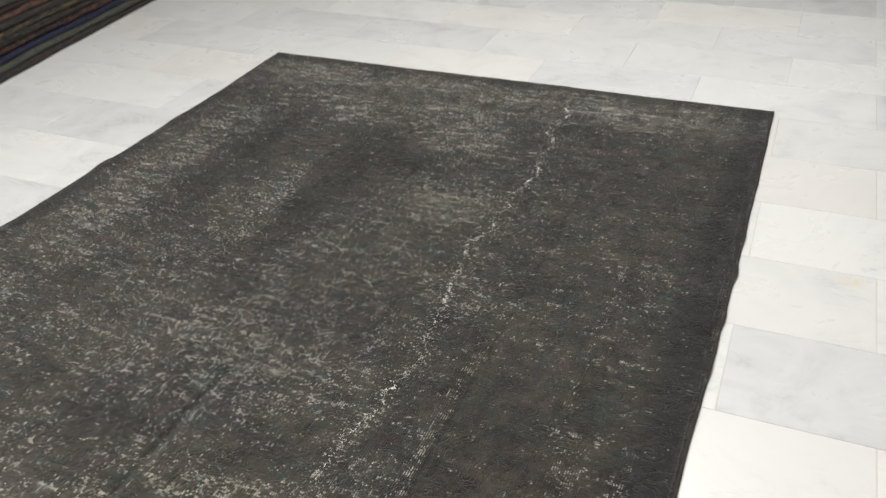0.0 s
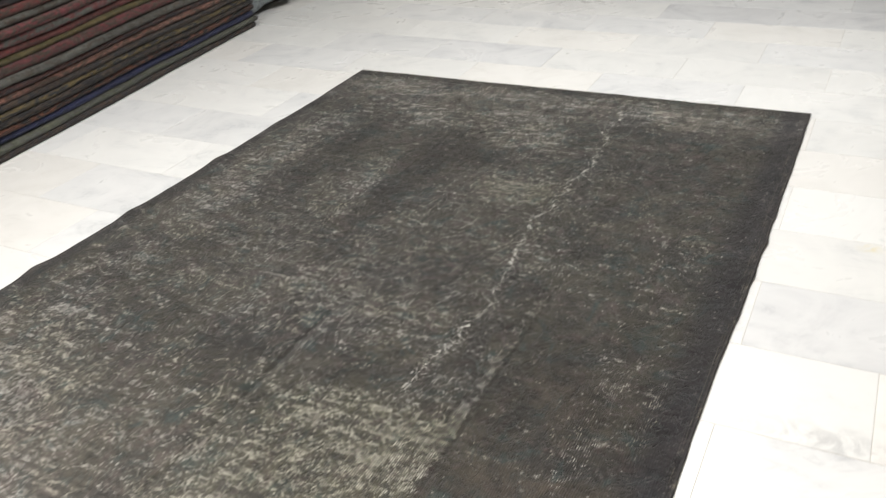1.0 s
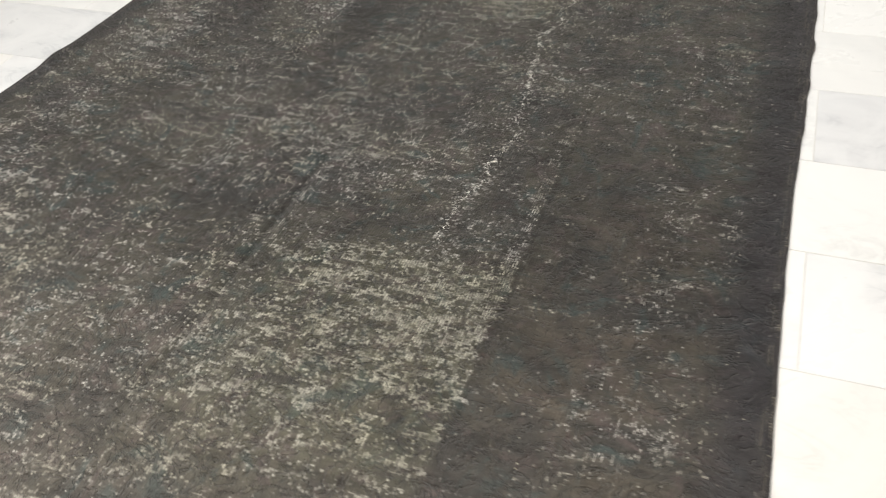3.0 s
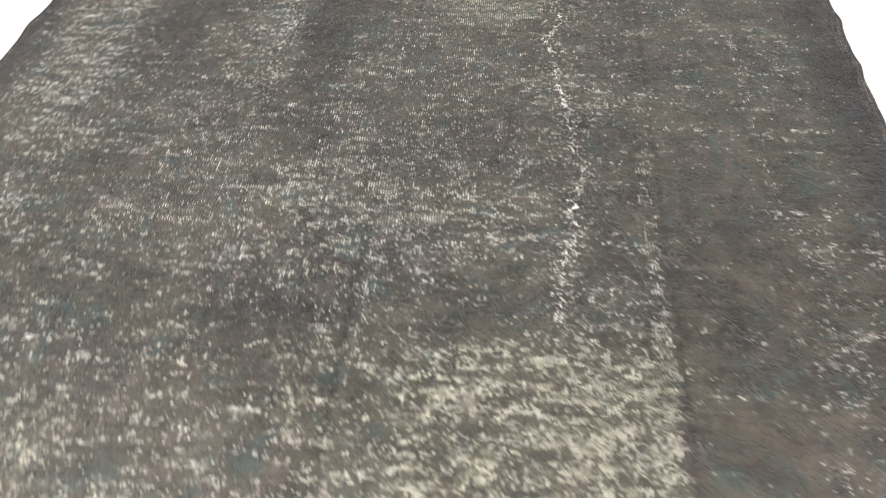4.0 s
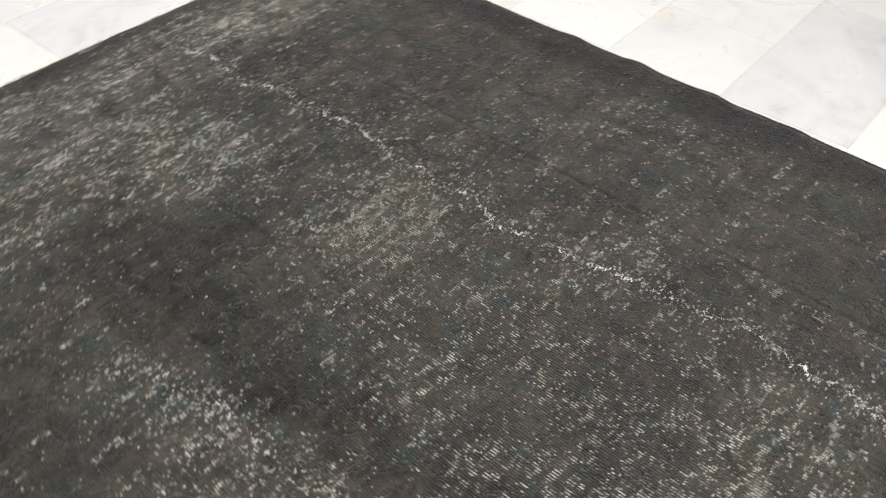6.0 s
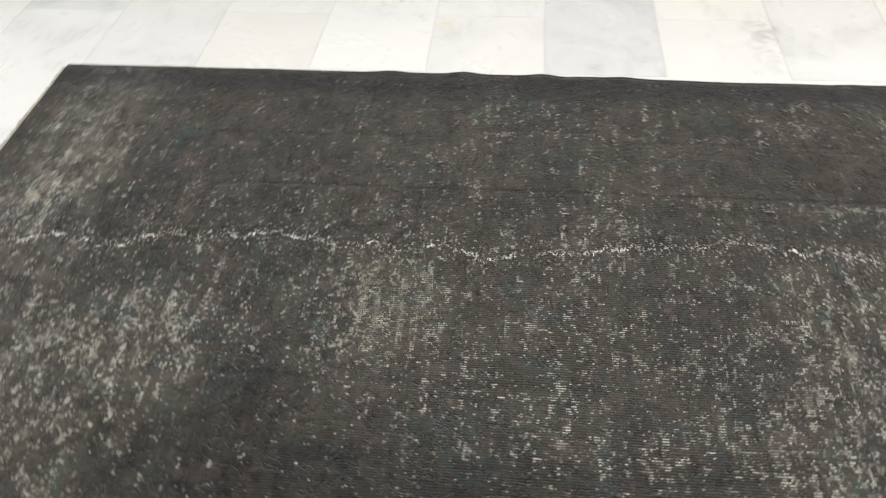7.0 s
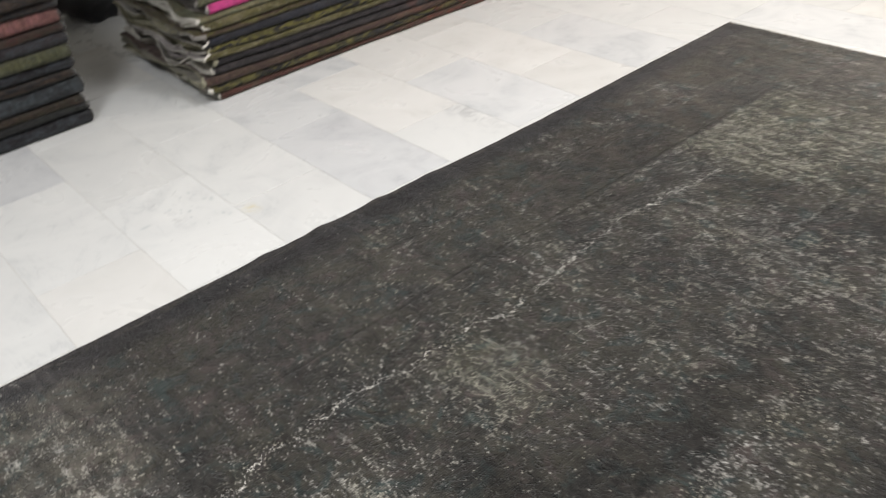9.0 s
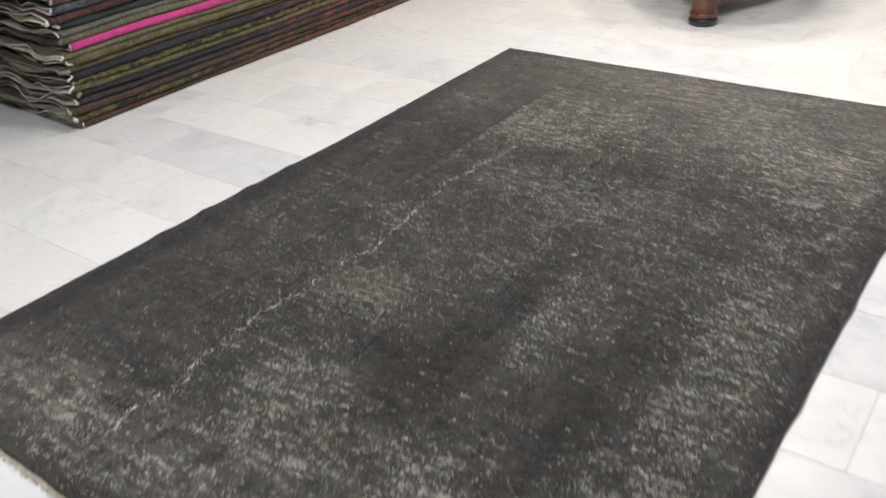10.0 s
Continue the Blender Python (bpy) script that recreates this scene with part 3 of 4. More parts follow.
def tube(bm, spots, radius, sides=8):
    """A round cord through spots; radius is one length or one for each spot."""
    rings = []
    for i, spot in enumerate(spots):
        ahead = (spots[min(i + 1, len(spots) - 1)] - spots[max(i - 1, 0)]).normalized()
        side = ahead.cross(Vector((0, 0, 1)))
        side = side.normalized() if side.length > 1e-4 else Vector((1, 0, 0))
        up = side.cross(ahead)
        r = radius[i] if isinstance(radius, list) else radius
        rings.append([bm.verts.new(spot + r * (math.cos(2 * math.pi * k / sides) * side + math.sin(2 * math.pi * k / sides) * up)) for k in range(sides)])
    for low, high in zip(rings, rings[1:]):
        for k in range(sides):
            bm.faces.new((low[k], low[(k + 1) % sides], high[(k + 1) % sides], high[k]))
    bm.faces.new(list(reversed(rings[0])))
    bm.faces.new(rings[-1])
    return bm


def wave(*where):
    return noise.noise(Vector(where))


# ---- the room ----
ROOM = (-3.2, -4.0, 6.2, 7.0)


def room():
    x0, y0, x1, y1 = ROOM
    for name, box in (("wall_west", (x0 - 0.15, y0, 0, x0, y1, CEILING)), ("wall_east", (x1, y0, 0, x1 + 0.15, y1, CEILING)),
                      ("wall_south", (x0 - 0.15, y0 - 0.15, 0, x1 + 0.15, y0, CEILING)), ("wall_north", (x0 - 0.15, y1, 0, x1 + 0.15, y1 + 0.15, CEILING))):
        wall = part(name, slab(bmesh.new(), *box), WALL_PAINT, None, smooth=False)
        tagged(wall, "plain off-white painted showroom wall", "wall", kind="structure")
    top = part("ceiling", slab(bmesh.new(), x0 - 0.15, y0 - 0.15, CEILING, x1 + 0.15, y1 + 0.15, CEILING + 0.12), CEILING_PAINT, None, smooth=False)
    tagged(top, "plain white painted showroom ceiling", "ceiling", kind="structure")


room()


# ---- the overdyed rug ----
WIDE, LONG = 2.0, 3.055


def edge_wave(side, y):
    """How far the long edges wander, by y; side is 0 (x = 0) or 1 (x = WIDE)."""
    out = 0.003 * wave(y * 2.1, side * 9.0, 1.0) + 0.002 * wave(y * 7.0, side * 5.0, 4.0)
    if side:
        out -= 0.013 * math.exp(-(((y - 1.15) / 0.6) ** 2))
        for y0, high in ((2.18, 0.002), (2.0, 0.005), (1.80, 0.004), (1.68, 0.0015), (1.60, 0.002), (1.05, 0.002), (0.8, 0.002), (2.5, 0.0015)):
            out += high * math.exp(-(((y - y0) / 0.035) ** 2))
    else:
        out += 0.011 * math.exp(-(((y - 1.7) / 1.1) ** 4))
        for y0, high in ((1.1, 0.007), (1.5, 0.003), (1.95, 0.003), (2.33, 0.003)):
            out -= high * math.exp(-(((y - y0) / 0.05) ** 2))
    return out


def end_wave(side, x):
    return 0.006 * wave(x * 2.3, side * 7.0, 2.0) + 0.002 * wave(x * 14.0, side * 3.0, 6.0)


def rug_height(x, y):
    lift = 0.0022 * (1 + wave(x * 1.7, y * 1.3, 3.0)) + 0.0011 * wave(x * 6.0, y * 4.0, 8.0)
    lift += 0.0008 * wave(x * 24.0, y * 17.0, 5.0)
    lift -= 0.0022 * math.exp(-(((x - 1.0) / 0.012) ** 2) - ((y - 0.85) / 0.5) ** 2)
    for y0 in (2.0, 1.80, 1.60, 2.18):
        lift += 0.003 * math.exp(-(((y - y0) / 0.04) ** 2) - ((x - WIDE) / 0.04) ** 2)
    for y0 in (1.1, 1.5, 1.95):
        lift += 0.005 * math.exp(-(((y - y0) / 0.05) ** 2) - (x / 0.04) ** 2)
    return 0.0062 + max(lift, -0.001)


def rug_point(u, v):
    x = u * WIDE + (1 - u) ** 8 * edge_wave(0, v * LONG) + u**8 * edge_wave(1, v * LONG)
    y = v * LONG + (1 - v) ** 12 * end_wave(0, u * WIDE) + v**12 * end_wave(1, u * WIDE)
    return x, y


def overdyed_rug():
    rug = thing("rug", "worn charcoal overdyed wool rug, threadbare, flat on the marble floor", "rug")
    nx, ny = 200, 300

    def top(i, j):
        x, y = rug_point(i / nx, j / ny)
        return x, y, rug_height(x, y)

    bm = sheet(nx, ny, top)
    bm.verts.ensure_lookup_table()
    rim = [e for e in bm.edges if e.is_boundary]
    low = bmesh.ops.extrude_edge_only(bm, edges=rim)["geom"]
    for v in low:
        if isinstance(v, bmesh.types.BMVert):
            v.co.z = 0.0006
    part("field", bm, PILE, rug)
    for side in (0, 1):
        spots, radii = [], []
        for j in range(401):
            x, y = rug_point(side, j / 400)
            spots.append(Vector((x + (0.001 if side else -0.001), y, max(rug_height(x, y) - 0.0022, 0.0045))))
            radii.append(0.0042 + 0.0006 * wave(y * 30, side * 4.0, 0.0))
        part("selvedge", tube(bmesh.new(), spots, radii, 8), SELVEDGE, rug, "dark overcast selvedge cord")
    for end in (0, 1):
        sign = 1 if end else -1

        def strip(i, j):
            x, y = rug_point(i / 400, end)
            ragged = 0.014 + 0.006 * wave(x * 9, end * 5.0, 0.0) + 0.005 * wave(x * 70, end * 2.0, 0.0)
            return x, y + sign * (-0.004 + max(ragged, 0.004) * j / 3), (0.0068, 0.0058, 0.004, 0.0012)[j] + 0.0008 * wave(x * 40, j, 2.0)

        part("end_strip", sheet(400, 3, strip), END_WARP, rug, "frayed pale beige warp end")
        bm = bmesh.new()
        for k in range(900):
            u = random.random()
            x, y = rug_point(u, end)
            long = random.uniform(0.004, 0.016)
            lean = random.uniform(-0.006, 0.006)
            a = Vector((x, y + sign * 0.003, 0.006))
            b = Vector((x + lean * 0.5, y + sign * (0.003 + long * 0.6), 0.004 + random.uniform(0, 0.002)))
            c = Vector((x + lean, y + sign * (0.003 + long), 0.0012))
            tube(bm, [a, b, c], [0.0007, 0.0006, 0.0003], 3)
        tagged(part("fringe", bm, END_WARP, rug, "short frayed beige warp threads"), kind="stuff")


overdyed_rug()


# ---- stacks of folded rugs ----
def folded_rug(stack, layer, z, colours, here):
    """One rug folded to a flat parcel, its round fold to the front (local y = 0), lying along local x."""
    length, depth, thick, main, second, pattern, label = here
    name = "folded_rug"
    ob = thing(name, label, "folded rug", stack["group"], at=stack["at"] @ Matrix.Translation((0, 0, z)))
    seed = layer * 7.31 + stack["seed"]
    push = stack["push"] * wave(seed, 1.0, 0.0) * 2
    start = stack["ragged"] * wave(seed, 4.0, 0.0) * 2
    finish_x = length + stack["ragged"] * 1.5 * wave(seed, 7.0, 0.0)
    leaf = thick * 0.43
    ring = thick / 2 - leaf / 2

    def section(k, count):
        """Middle line of the sheet: along the bottom, round the fold, back along the top."""
        s = k / count
        if s < 0.4:
            return depth - (depth - thick / 2) * s / 0.4, thick / 2 - ring, 1.0, 0.0
        if s <= 0.6:
            a = math.pi * (s - 0.4) / 0.2
            return thick / 2 - ring * math.sin(a), thick / 2 - ring * math.cos(a), math.cos(a), math.sin(a)
        return thick / 2 + (depth - thick / 2) * (s - 0.6) / 0.4, thick / 2 + ring, -1.0, 0.0

    count, steps = 26, stack["steps"]

    def spot(i, k, side):
        v, h, cz, cv = section(k, count)
        out = side * leaf / 2
        v, h = v - cv * out, h - cz * out
        s = i / steps
        upper = 1.0 if k > count / 2 else 0.0
        curl = 0.048 * wave(seed, v * 4, 3.0 + 4.0 * upper) + 0.014 * wave(seed, v * 17, 8.0 + 4.0 * upper)
        x = start + curl * (1 - s) + (finish_x - start) * s
        sag = stack["sag"] * (wave(x * 1.1, v * 0.7, stack["seed"]) * (z / 0.5 + 0.15))
        ripple = 0.0050 * wave(x * 2.6, v * 5, seed) + 0.0024 * wave(x * 9, v * 9, seed) + 0.0010 * wave(x * 30, v * 20, seed)
        end_wave_z = 0.024 * max(0.0, 1 - s * steps / 2.2) * wave(v * 8, seed, 9.0) * (1 if upper else 0.3)
        rolling = stack["roll"] * (wave(v * 3.4, (z + h) * 2.6, stack["seed"] + 2.0) + 0.4 * wave(v * 9.0, (z + h) * 5.0, stack["seed"])) * min(1.0, (z + h) / 0.07) * max(0.0, 1 - (x - start) / 0.5) ** 2
        front = push + 0.014 * wave(x * 0.9, seed, 5.0) + 0.006 * wave(x * 5, seed, 2.0) + 0.002 * wave(x * 22, seed, 8.0)
        lift = rolling + max(sag, -0.4 * z) + (ripple + end_wave_z if z > 0.001 else abs(ripple) * (1 if h > thick / 2 else 0))
        return x, v + front, max(h + lift, 0.0015 - z)

    bm = bmesh.new()
    outer = [[bm.verts.new(spot(i, k, 1)) for k in range(count + 1)] for i in range(steps + 1)]
    inner = [[bm.verts.new(spot(i, k, -1)) for k in range(count + 1)] for i in range(steps + 1)]
    for i in range(steps):
        for k in range(count):
            bm.faces.new((outer[i][k], outer[i + 1][k], outer[i + 1][k + 1], outer[i][k + 1]))
            bm.faces.new((inner[i][k], inner[i][k + 1], inner[i + 1][k + 1], inner[i + 1][k])).material_index = 1
    for i in (0, steps):
        for k in range(count):
            bm.faces.new((outer[i][k], outer[i][k + 1], inner[i][k + 1], inner[i][k])).material_index = 1
    bmesh.ops.recalc_face_normals(bm, faces=bm.faces)
    # Scales the dyes down: the weak light on the stack's faces, put into colour.
    light_share = stack["light_share"]
    part("body", bm, (pile_material(tuple(c * light_share for c in main), tuple(c * light_share for c in second), pattern, stack["roses"]), BACKING if light_share > 0.6 else DARK_BACKING), ob)
    # The frayed warp ends of the parcel.
    for end in (0, steps) if stack["fringe"] else ():
        # A pale frayed lip along the cut end, thickest round the fold.
        bm = bmesh.new()
        spots, radii = [], []
        plump = 0.5 + 2.2 * abs(wave(seed, 2.0, 2.0))
        for k in range(count * 3 + 1):
            at_k = k / 3
            a, b = Vector(spot(end, at_k, 0)), Vector(spot(abs(end - 1), at_k, 0))
            ahead = (a - b).normalized()
            near = max(0.0, 1 - abs(at_k / count - 0.5) / 0.16)
            spots.append(a + ahead * (0.002 + 0.005 * near * (0.5 + wave(at_k * 1.7, seed, 3.0))) + Vector((0, 0, 0.002 * wave(at_k * 2.3, seed, 6.0))))
            radii.append((0.0018 + 0.0062 * near**0.6 * plump) * (1 + 0.45 * wave(at_k * 2.9, seed, 9.0)))
        tube(bm, spots, radii, 7)
        part("fringe", bm, (FRINGE if wave(seed, 8.0, 1.0) > -0.12 else BACKING) if stack["pale"] else DARK_BACKING, ob, "pale frayed warp end")
    return ob


def rug_stack(group, at, length, depth, rows, seed, push=0.012, ragged=0.02, sag=0.02, steps=44, fringe=True, roll=0.042, light_share=0.92, pale=True, roses=False):
    stack = dict(group=group, at=at, seed=seed, push=push, ragged=ragged, sag=sag, steps=steps, fringe=fringe, roll=roll, light_share=light_share, pale=pale, roses=roses)
    z = 0.0
    for layer, (words, thick, main, second, pattern) in enumerate(rows):
        label = f"{words} folded wool rug in a stack on the floor"
        folded_rug(stack, layer, z, None, (length, depth, thick, main, second, pattern, label))
        z += thick * 0.985


OLIVE, KHAKI, CHARCOAL, MAROON = (0.105, 0.095, 0.035), (0.17, 0.15, 0.085), (0.035, 0.034, 0.040), (0.105, 0.038, 0.032)
NAVY, SLATE, RUST, BROWN = (0.020, 0.024, 0.060), (0.105, 0.12, 0.14), (0.20, 0.075, 0.045), (0.085, 0.058, 0.042)
SAGE, PINK, TEAL, SALMON = (0.15, 0.165, 0.105), (0.72, 0.075, 0.30), (0.035, 0.060, 0.055), (0.36, 0.17, 0.13)
GREY, GOLD, RED, BLACK = (0.15, 0.155, 0.14), (0.20, 0.15, 0.06), (0.26, 0.055, 0.055), (0.016, 0.015, 0.017)

rug_stack("stack of folded rugs with a pink one", pose(*STACK_B), 3.2, 0.86, [
    ("dark brown", 0.028, BROWN, MAROON, 0.6), ("olive-patterned", 0.028, (0.14, 0.125, 0.045), BLACK, 0.8), ("maroon-brown", 0.030, (0.07, 0.038, 0.036), BROWN, 0.7),
    ("charcoal", 0.034, (0.06, 0.052, 0.055), BLACK, 0.7), ("dark purple-grey", 0.030, (0.05, 0.043, 0.05), BLACK, 0.7), ("olive-khaki", 0.026, KHAKI, OLIVE, 0.8),
    ("dark olive", 0.034, (0.19, 0.17, 0.05), BLACK, 0.85), ("dark navy-grey", 0.034, CHARCOAL, (0.020, 0.023, 0.036), 0.6), ("olive-brown", 0.026, OLIVE, BROWN, 0.8),
    ("faded khaki", 0.036, KHAKI, OLIVE, 0.8), ("khaki", 0.024, KHAKI, SAGE, 0.5), ("bright pink", 0.034, PINK, (0.60, 0.07, 0.27), 0.3),
    ("sage-green", 0.036, SAGE, KHAKI, 0.4), ("grey-green", 0.022, GREY, SAGE, 0.6), ("dark green", 0.036, TEAL, CHARCOAL, 0.5),
    ("dark maroon", 0.028, (0.05, 0.02, 0.024), MAROON, 0.6), ("slate-blue", 0.036, SLATE, CHARCOAL, 0.6), ("rose-brown", 0.030, (0.20, 0.11, 0.10), BROWN, 0.6),
    ("dark slate", 0.034, (0.06, 0.065, 0.08), SLATE, 0.5), ("charcoal", 0.034, CHARCOAL, SLATE, 0.5), ("maroon", 0.034, MAROON, RED, 0.6),
    # The 0.045 rugs on top are unseen, added to keep light off the gap.
    ("grey", 0.034, GREY, SLATE, 0.5), ("dark brown", 0.045, BROWN, RUST, 0.6), ("charcoal", 0.045, CHARCOAL, SLATE, 0.5), ("olive", 0.045, OLIVE, KHAKI, 0.6),
    ("rust-brown", 0.045, RUST, BROWN, 0.6), ("slate-grey", 0.045, SLATE, CHARCOAL, 0.5)], 3.0, ragged=0.036, roll=0.058, roses=True)

rug_stack("stack of dark folded rugs", pose(*STACK_C), 1.9, 0.8, [
    ("charcoal", 0.060, CHARCOAL, SLATE, 0.5), ("dark grey-green", 0.030, (0.05, 0.055, 0.048), CHARCOAL, 0.5), ("olive-brown", 0.028, (0.06, 0.05, 0.03), BROWN, 0.8),
    ("slate-teal", 0.078, (0.10, 0.12, 0.135), CHARCOAL, 0.5), ("black-charcoal", 0.028, BLACK, BROWN, 0.6),
    ("charcoal", 0.046, CHARCOAL, SLATE, 0.6), ("moss-green", 0.048, (0.15, 0.15, 0.075), SAGE, 0.5), ("dark plum-grey", 0.050, (0.06, 0.05, 0.055), SLATE, 0.5),
    ("brown", 0.028, BROWN, MAROON, 0.6), ("dusty pink", 0.055, (0.42, 0.19, 0.19), SALMON, 0.4), ("charcoal", 0.036, CHARCOAL, BROWN, 0.5),
    # Unseen 0.045 rugs heighten this stack too, to shade the floor beside it.
    ("dark brown", 0.036, BROWN, CHARCOAL, 0.5), ("dark navy", 0.036, NAVY, CHARCOAL, 0.5), ("maroon", 0.036, MAROON, BROWN, 0.5), ("slate-grey", 0.045, SLATE, CHARCOAL, 0.5), ("brown", 0.045, BROWN, RUST, 0.6), ("charcoal", 0.045, CHARCOAL, BROWN, 0.5),
    ("olive", 0.045, OLIVE, KHAKI, 0.6), ("dark grey", 0.045, CHARCOAL, GREY, 0.5), ("dark brown", 0.045, BROWN, MAROON, 0.5)], 11.0, ragged=0.035, light_share=0.5, pale=False)

rug_stack("stack of red and brown folded rugs", pose(*STACK_A), 3.1, 0.9, [
    ("dark brown", 0.030, BROWN, CHARCOAL, 0.7), ("grey-green", 0.032, GREY, SAGE, 0.5), ("navy blue", 0.038, (0.022, 0.030, 0.10), (0.035, 0.045, 0.13), 0.5),
    ("rust-patterned", 0.030, RUST, BLACK, 0.8), ("brown-patterned", 0.028, BROWN, BLACK, 0.8), ("gold-patterned", 0.028, GOLD, CHARCOAL, 0.85),
    ("red-patterned", 0.028, BROWN, CHARCOAL, 0.7), ("faded salmon", 0.032, SALMON, BROWN, 0.7), ("dark red-brown", 0.030, MAROON, CHARCOAL, 0.6),
    ("faded grey", 0.036, GREY, BROWN, 0.5), ("rose-patterned", 0.044, (0.21, 0.05, 0.058), BROWN, 0.8), ("olive-gold", 0.032, GOLD, OLIVE, 0.6),
    ("dark maroon", 0.030, MAROON, RED, 0.5), ("faded red", 0.044, (0.23, 0.065, 0.07), GREY, 0.8), ("rose-red", 0.034, (0.25, 0.06, 0.07), BROWN, 0.8),
    ("grey-brown", 0.036, GREY, BROWN, 0.6), ("red", 0.036, RED, BROWN, 0.7), ("charcoal", 0.034, CHARCOAL, MAROON, 0.5), ("maroon", 0.036, MAROON, RUST, 0.6),
    ("brown", 0.034, BROWN, RUST, 0.6)], 23.0, sag=0.03, ragged=0.03, light_share=0.52, pale=False)

rug_stack("stack of grey folded rugs", pose(*STACK_E), 1.6, 0.8, [
    ("dark olive-grey", 0.07, (0.06, 0.06, 0.045), CHARCOAL, 0.5), ("blue-grey", 0.085, (0.20, 0.23, 0.24), GREY, 0.5), ("dark brown", 0.05, BROWN, CHARCOAL, 0.5),
    ("grey", 0.07, GREY, SLATE, 0.5), ("brown", 0.06, BROWN, RUST, 0.5), ("dark grey", 0.06, CHARCOAL, GREY, 0.5)], 31.0, push=0.03, ragged=0.05, light_share=0.7)

rug_stack("stack of black and maroon folded rugs", pose(*STACK_D), 3.4, 0.8, [
    ("black", 0.04, BLACK, CHARCOAL, 0.5), ("dark maroon", 0.04, (0.045, 0.016, 0.016), BROWN, 0.6), ("black-red", 0.04, BLACK, MAROON, 0.6),
    ("dark brown", 0.04, BROWN, BLACK, 0.6), ("charcoal", 0.04, CHARCOAL, BLACK, 0.5), ("maroon", 0.04, MAROON, BLACK, 0.6)], 41.0, steps=24, fringe=False, light_share=0.8)


def draped_rug():
    """A rug thrown over the grey stack, hanging down its front in slanting folds."""
    ob = thing("draped_rug", "blue-grey faded rug draped in slanting folds over a stack", "rug", "stack of grey folded rugs", at=pose(*STACK_E))

    def spot(i, k, out):
        u, s = i / 60, k / 40
        if s < 0.35:
            v, z, hang = 0.26 * (1 - s / 0.35), 0.412, 0.0
        else:
            hang = (s - 0.35) / 0.65
            v, z = 0.0, 0.412 - (0.398 - 0.16 * u + 0.02 * wave(u * 5, 3.0, 1.0)) * hang
        x = -0.06 + 0.95 * u - 0.10 * hang * (1 - u) + 0.12 * hang * u
        fold = 0.5 + 0.5 * math.sin(u * 13 - hang * 3.0 + 2.0 * wave(u * 2.5, hang, 7.0))
        depth = 0.050 + hang * (0.025 + 0.075 * fold * (0.6 + 0.4 * hang))
        lift = 0.006 * wave(u * 6, s * 4, 2.0)
        if s < 0.35:
            return x, v - 0.05 * (s / 0.35) ** 3 - out * 0.2, z + lift + out
        return x, -depth - out, z + lift * (1 - hang)

    bm = bmesh.new()
    front = [[bm.verts.new(spot(i, k, 0.005)) for k in range(41)] for i in range(61)]
    back = [[bm.verts.new(spot(i, k, -0.005)) for k in range(41)] for i in range(61)]
    for i in range(60):
        for k in range(40):
            bm.faces.new((front[i][k], front[i + 1][k], front[i + 1][k + 1], front[i][k + 1]))
            bm.faces.new((back[i][k], back[i][k + 1], back[i + 1][k + 1], back[i + 1][k]))
    for i in (0, 60):
        for k in range(40):
            bm.faces.new((front[i][k], front[i][k + 1], back[i][k + 1], back[i][k]))
    for k in (0, 40):
        for i in range(60):
            bm.faces.new((front[i][k], front[i + 1][k], back[i + 1][k], back[i][k]))
    bmesh.ops.recalc_face_normals(bm, faces=bm.faces)
    part("cloth", bm, pile_material((0.27, 0.31, 0.32), (0.15, 0.165, 0.165), 0.5), ob)


draped_rug()


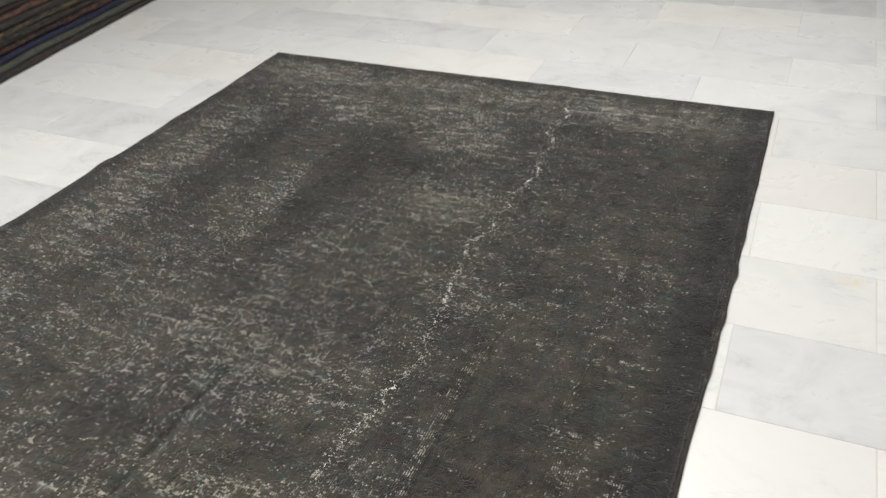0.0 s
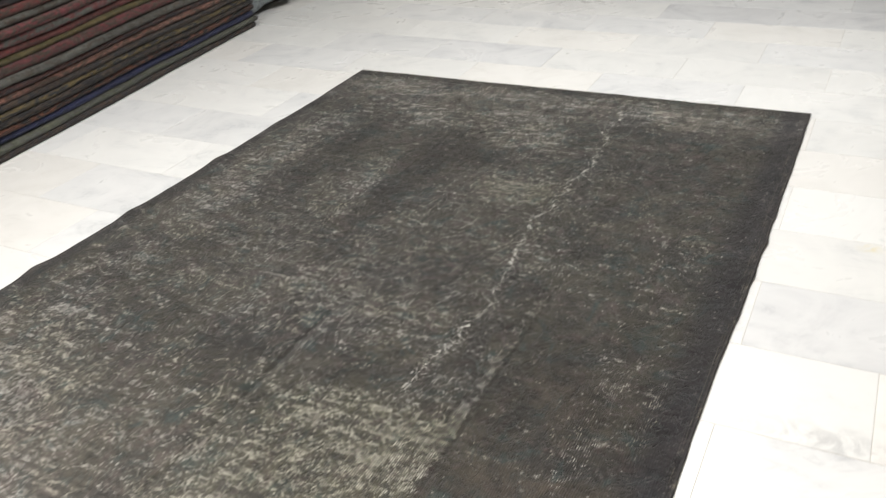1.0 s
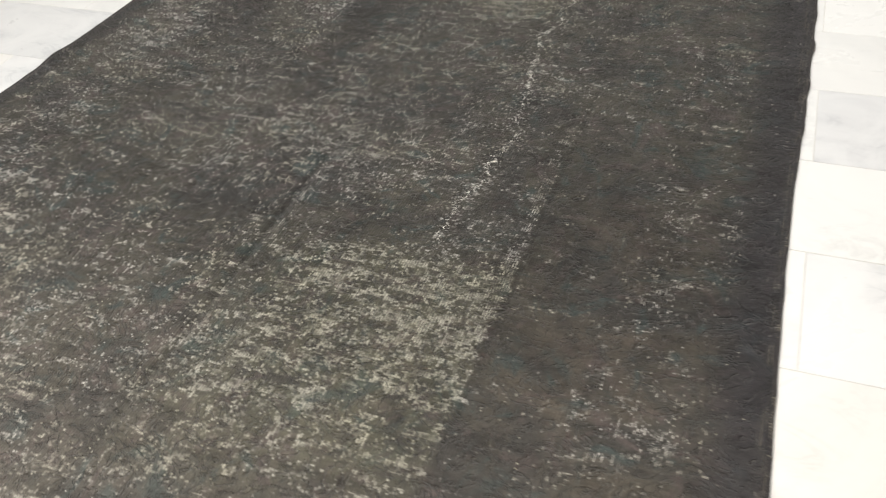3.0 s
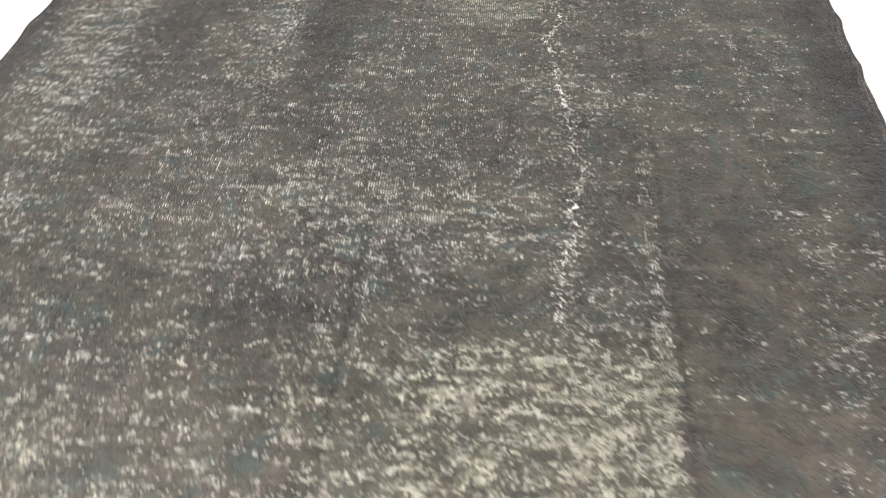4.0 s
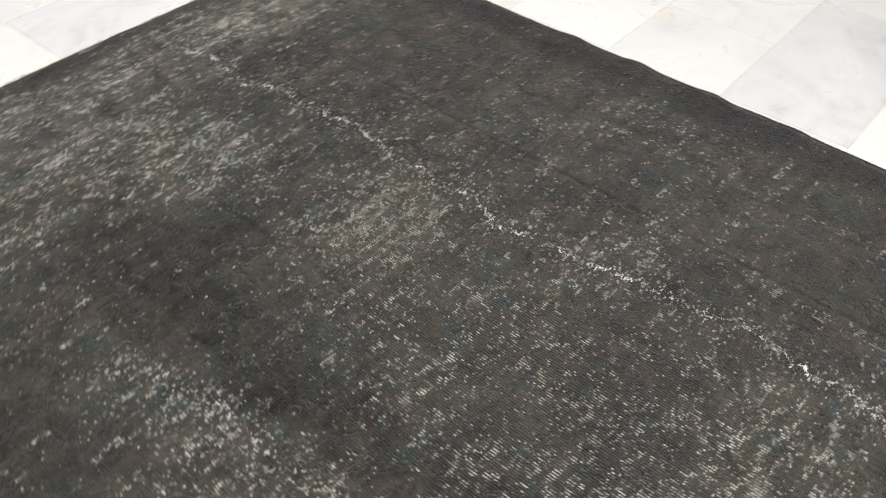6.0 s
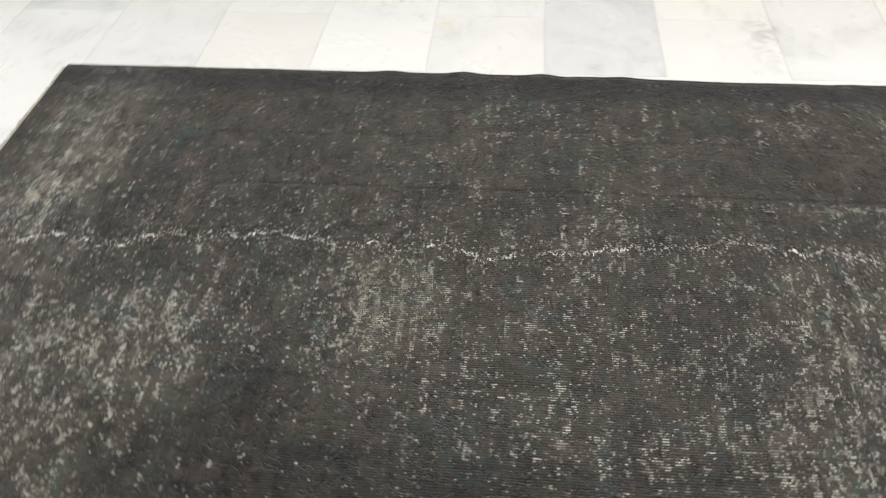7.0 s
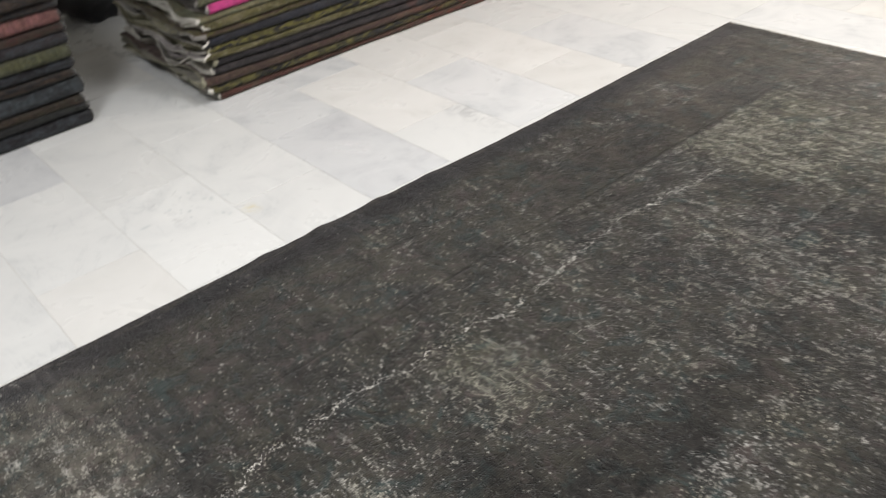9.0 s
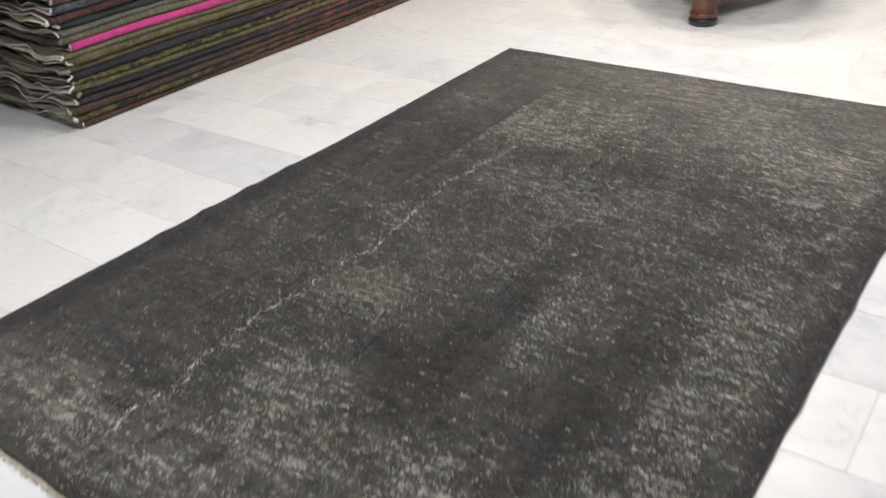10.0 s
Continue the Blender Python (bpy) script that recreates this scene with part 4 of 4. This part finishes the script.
# ---- the pedestal table ----
def pedestal_table():
    cx, cy = TABLE
    table = thing("pedestal_table", "round mahogany pedestal table on a three-footed base with black pads", "table", at=pose(cx, cy, 0, 0, 0, TABLE_TURN))
    part("tabletop", turned(bmesh.new(), [(0.30, 0.715), (0.50, 0.715), (0.525, 0.722), (0.535, 0.735), (0.525, 0.748), (0.50, 0.752), (0.02, 0.752)], steps=64), MAHOGANY, table)
    part("column", turned(bmesh.new(), [(0.10, 0.180), (0.13, 0.19), (0.12, 0.22), (0.07, 0.27), (0.055, 0.36), (0.075, 0.46), (0.06, 0.56), (0.09, 0.64), (0.16, 0.70), (0.20, 0.716)], steps=40), MAHOGANY, table)
    # A three-cornered plinth with arched rails between round feet.
    corners = [Vector((math.cos(math.radians(t)), math.sin(math.radians(t)), 0)) * 0.50 for t in (0, 120, 240)]
    bm = bmesh.new()
    outline = []
    for n in range(3):
        a, b = corners[n] * 1.02, corners[(n + 1) % 3] * 1.02
        for k in range(16):
            s = k / 16
            spot = a.lerp(b, s)
            outline.append(spot * (1 - 0.16 * math.sin(math.pi * s)))
    low = [bm.verts.new((v.x, v.y, 0.150)) for v in outline]
    mid = [bm.verts.new((v.x * 1.03, v.y * 1.03, 0.165)) for v in outline]
    top = [bm.verts.new((v.x * 0.98, v.y * 0.98, 0.182)) for v in outline]
    for a, b in ((low, mid), (mid, top)):
        for k in range(48):
            bm.faces.new((a[k], a[(k + 1) % 48], b[(k + 1) % 48], b[k]))
    bm.faces.new(list(reversed(low)))
    bm.faces.new(top)
    part("plinth", bm, MAHOGANY, table)
    for n in range(3):
        a, b = corners[n], corners[(n + 1) % 3]
        bm = bmesh.new()
        rings = []
        for k in range(25):
            s = k / 24
            spot = a.lerp(b, s) * (1 - 0.15 * math.sin(math.pi * s))
            out = spot.normalized()
            base = 0.060 + 0.028 * math.sin(math.pi * s) ** 0.6
            thick = 0.034 + 0.014 * math.cos(2 * math.pi * s) ** 2
            rings.append([bm.verts.new(spot + out * d + Vector((0, 0, z))) for d, z in
                          ((-thick, base), (thick * 0.7, base), (thick, base + 0.006), (thick, 0.146), (thick * 0.8, 0.151), (-thick, 0.151))])
        for low, high in zip(rings, rings[1:]):
            for k in range(6):
                bm.faces.new((low[k], low[(k + 1) % 6], high[(k + 1) % 6], high[k]))
        bm.faces.new(rings[-1])
        bm.faces.new(list(reversed(rings[0])))
        bmesh.ops.recalc_face_normals(bm, faces=bm.faces)
        part("rail", bm, MAHOGANY, table)
    for corner in corners:
        at = (corner.x, corner.y)
        foot = part("foot", turned(bmesh.new(), [(0.060, 0.036), (0.070, 0.042), (0.0735, 0.055), (0.070, 0.066), (0.066, 0.074), (0.066, 0.10), (0.070, 0.135), (0.072, 0.152)], at, 36), MAHOGANY, table)
        part("foot_pad", turned(bmesh.new(), [(0.066, 0.0), (0.073, 0.004), (0.075, 0.02), (0.073, 0.034), (0.066, 0.038)], at, 36), EBONISED, foot, "black round foot pad")
        part("ring", turned(bmesh.new(), [(0.071, 0.0585), (0.0748, 0.0600), (0.0748, 0.0615), (0.071, 0.063)], at, 36), GILT, foot, "thin worn gilt ring")


pedestal_table()


# ---- the black bag behind the stacks ----
def black_bag():
    bag = thing("black_bag", "slumped shiny black plastic bag standing behind the rug stacks", "bag", at=pose(4.75, 1.62, 0))
    bm = bmesh.new()
    bmesh.ops.create_icosphere(bm, subdivisions=4, radius=1.0)
    for v in bm.verts:
        d = v.co.normalized()
        r = 1 + 0.16 * wave(d.x * 2.2, d.y * 2.2, d.z * 2.2) + 0.07 * wave(d.x * 7, d.y * 7, d.z * 5)
        v.co = Vector((d.x * 0.30 * r, d.y * 0.26 * r, 0.22 + max(d.z, -0.72) * 0.30 * r))
    low = min(v.co.z for v in bm.verts)
    for v in bm.verts:
        v.co.z = max(v.co.z - low, 0.0) if v.co.z - low > 0.02 else 0.0
    part("body", bm, BLACK_BAG, bag)
    neck = [Vector((0.0 + 0.02 * math.sin(i), 0.02 * math.cos(i * 1.3), 0.42 + 0.035 * i)) for i in range(5)]
    part("knot", tube(bmesh.new(), neck, [0.10, 0.05, 0.045, 0.07, 0.09], 14), BLACK_BAG, bag)


black_bag()


# ---- the marble floor ----
ROW, TILE, GAP = 0.308, 0.615, 0.0018


def tile_mesh(material):
    bm = bmesh.new()
    w, h, b = (TILE - GAP) / 2, (ROW - GAP) / 2, 0.0003
    low = [bm.verts.new((sx * w, sy * h, -0.012)) for sx, sy in ((-1, -1), (1, -1), (1, 1), (-1, 1))]
    mid = [bm.verts.new((sx * w, sy * h, -b)) for sx, sy in ((-1, -1), (1, -1), (1, 1), (-1, 1))]
    top = [bm.verts.new((sx * (w - b), sy * (h - b), 0)) for sx, sy in ((-1, -1), (1, -1), (1, 1), (-1, 1))]
    for a, c in ((low, mid), (mid, top)):
        for k in range(4):
            bm.faces.new((a[k], a[(k + 1) % 4], c[(k + 1) % 4], c[k]))
    bm.faces.new(top)
    mesh = bpy.data.meshes.new("tile")
    bm.to_mesh(mesh)
    bm.free()
    mesh.materials.append(material)
    return mesh


# Tiles whose tone stands out, by row and place in the row.
TONES = {(0, 0): 3, (0, 1): 2, (3, 2): 3, (-1, 0): 0, (-1, 1): 1, (1, 0): 0, (1, 1): 0, (2, 0): 0, (2, 1): 0, (3, 1): 0, (4, 0): 0, (4, 1): 0,
         (9, -1): 3, (9, 0): 3, (9, 1): 2, (10, -1): 2, (10, 0): 3, (7, -1): 0, (7, 0): 2, (6, -2): 0, (3, -3): 2, (2, -4): 2, (1, -4): 0, (6, -3): 3,
         (-6, -2): 2, (-6, -1): 2, (-7, 0): 0, (-8, -3): 1, (-8, -2): 0, (-7, -1): 1, (-7, -2): 0, (11, 0): 3, (11, -1): 1, (2, -3): 0, (0, -4): 2}


def marble_floor():
    x0, y0, x1, y1 = ROOM
    floor = part("floor", slab(bmesh.new(), x0 - 0.15, y0 - 0.15, -0.12, x1 + 0.15, y1 + 0.15, -0.0014), GROUT, None, smooth=False)
    tagged(floor, "polished white and grey marble floor tiles laid in half bond", "floor", kind="structure")
    tones = (MARBLE_WHITE, MARBLE_CREAM, MARBLE_PALE, MARBLE_GREY)
    meshes = [tile_mesh(m) for m in tones]
    rest = [bmesh.new() for _ in tones]
    dice = random.Random(5)
    for k in range(math.floor((y0 - 1.485) / ROW), math.ceil((y1 - 1.485) / ROW)):
        base = 2.025 if k % 2 == 0 else 1.715
        for n in range(-9, 8):
            x, y = base + TILE * (n + 0.5), 1.485 + ROW * (k + 0.5)
            if not (x0 < x < x1 and y0 < y < y1):
                continue
            tone = TONES.get((k, n), dice.choices((0, 1, 2, 3), (55, 18, 20, 7))[0])
            tilt, tip = dice.uniform(-0.0008, 0.0008), dice.uniform(-0.0008, 0.0008)
            if -1.7 < x < 3.9 and -1.9 < y < 5.2:
                ob = new("tile", meshes[tone])
                ob.parent = floor
                ob.matrix_world = Matrix.LocRotScale((x, y, -0.0002), Euler((tilt, tip, 0)), None)
            else:
                before = len(rest[tone].verts)
                rest[tone].from_mesh(meshes[tone])
                rest[tone].verts.ensure_lookup_table()
                for v in rest[tone].verts[before:]:
                    v.co += Vector((x, y, -0.0002))
    for tone, bm in zip(tones, rest):
        tagged(part("tiles", bm, tone, floor, smooth=False), kind="stuff")


marble_floor()
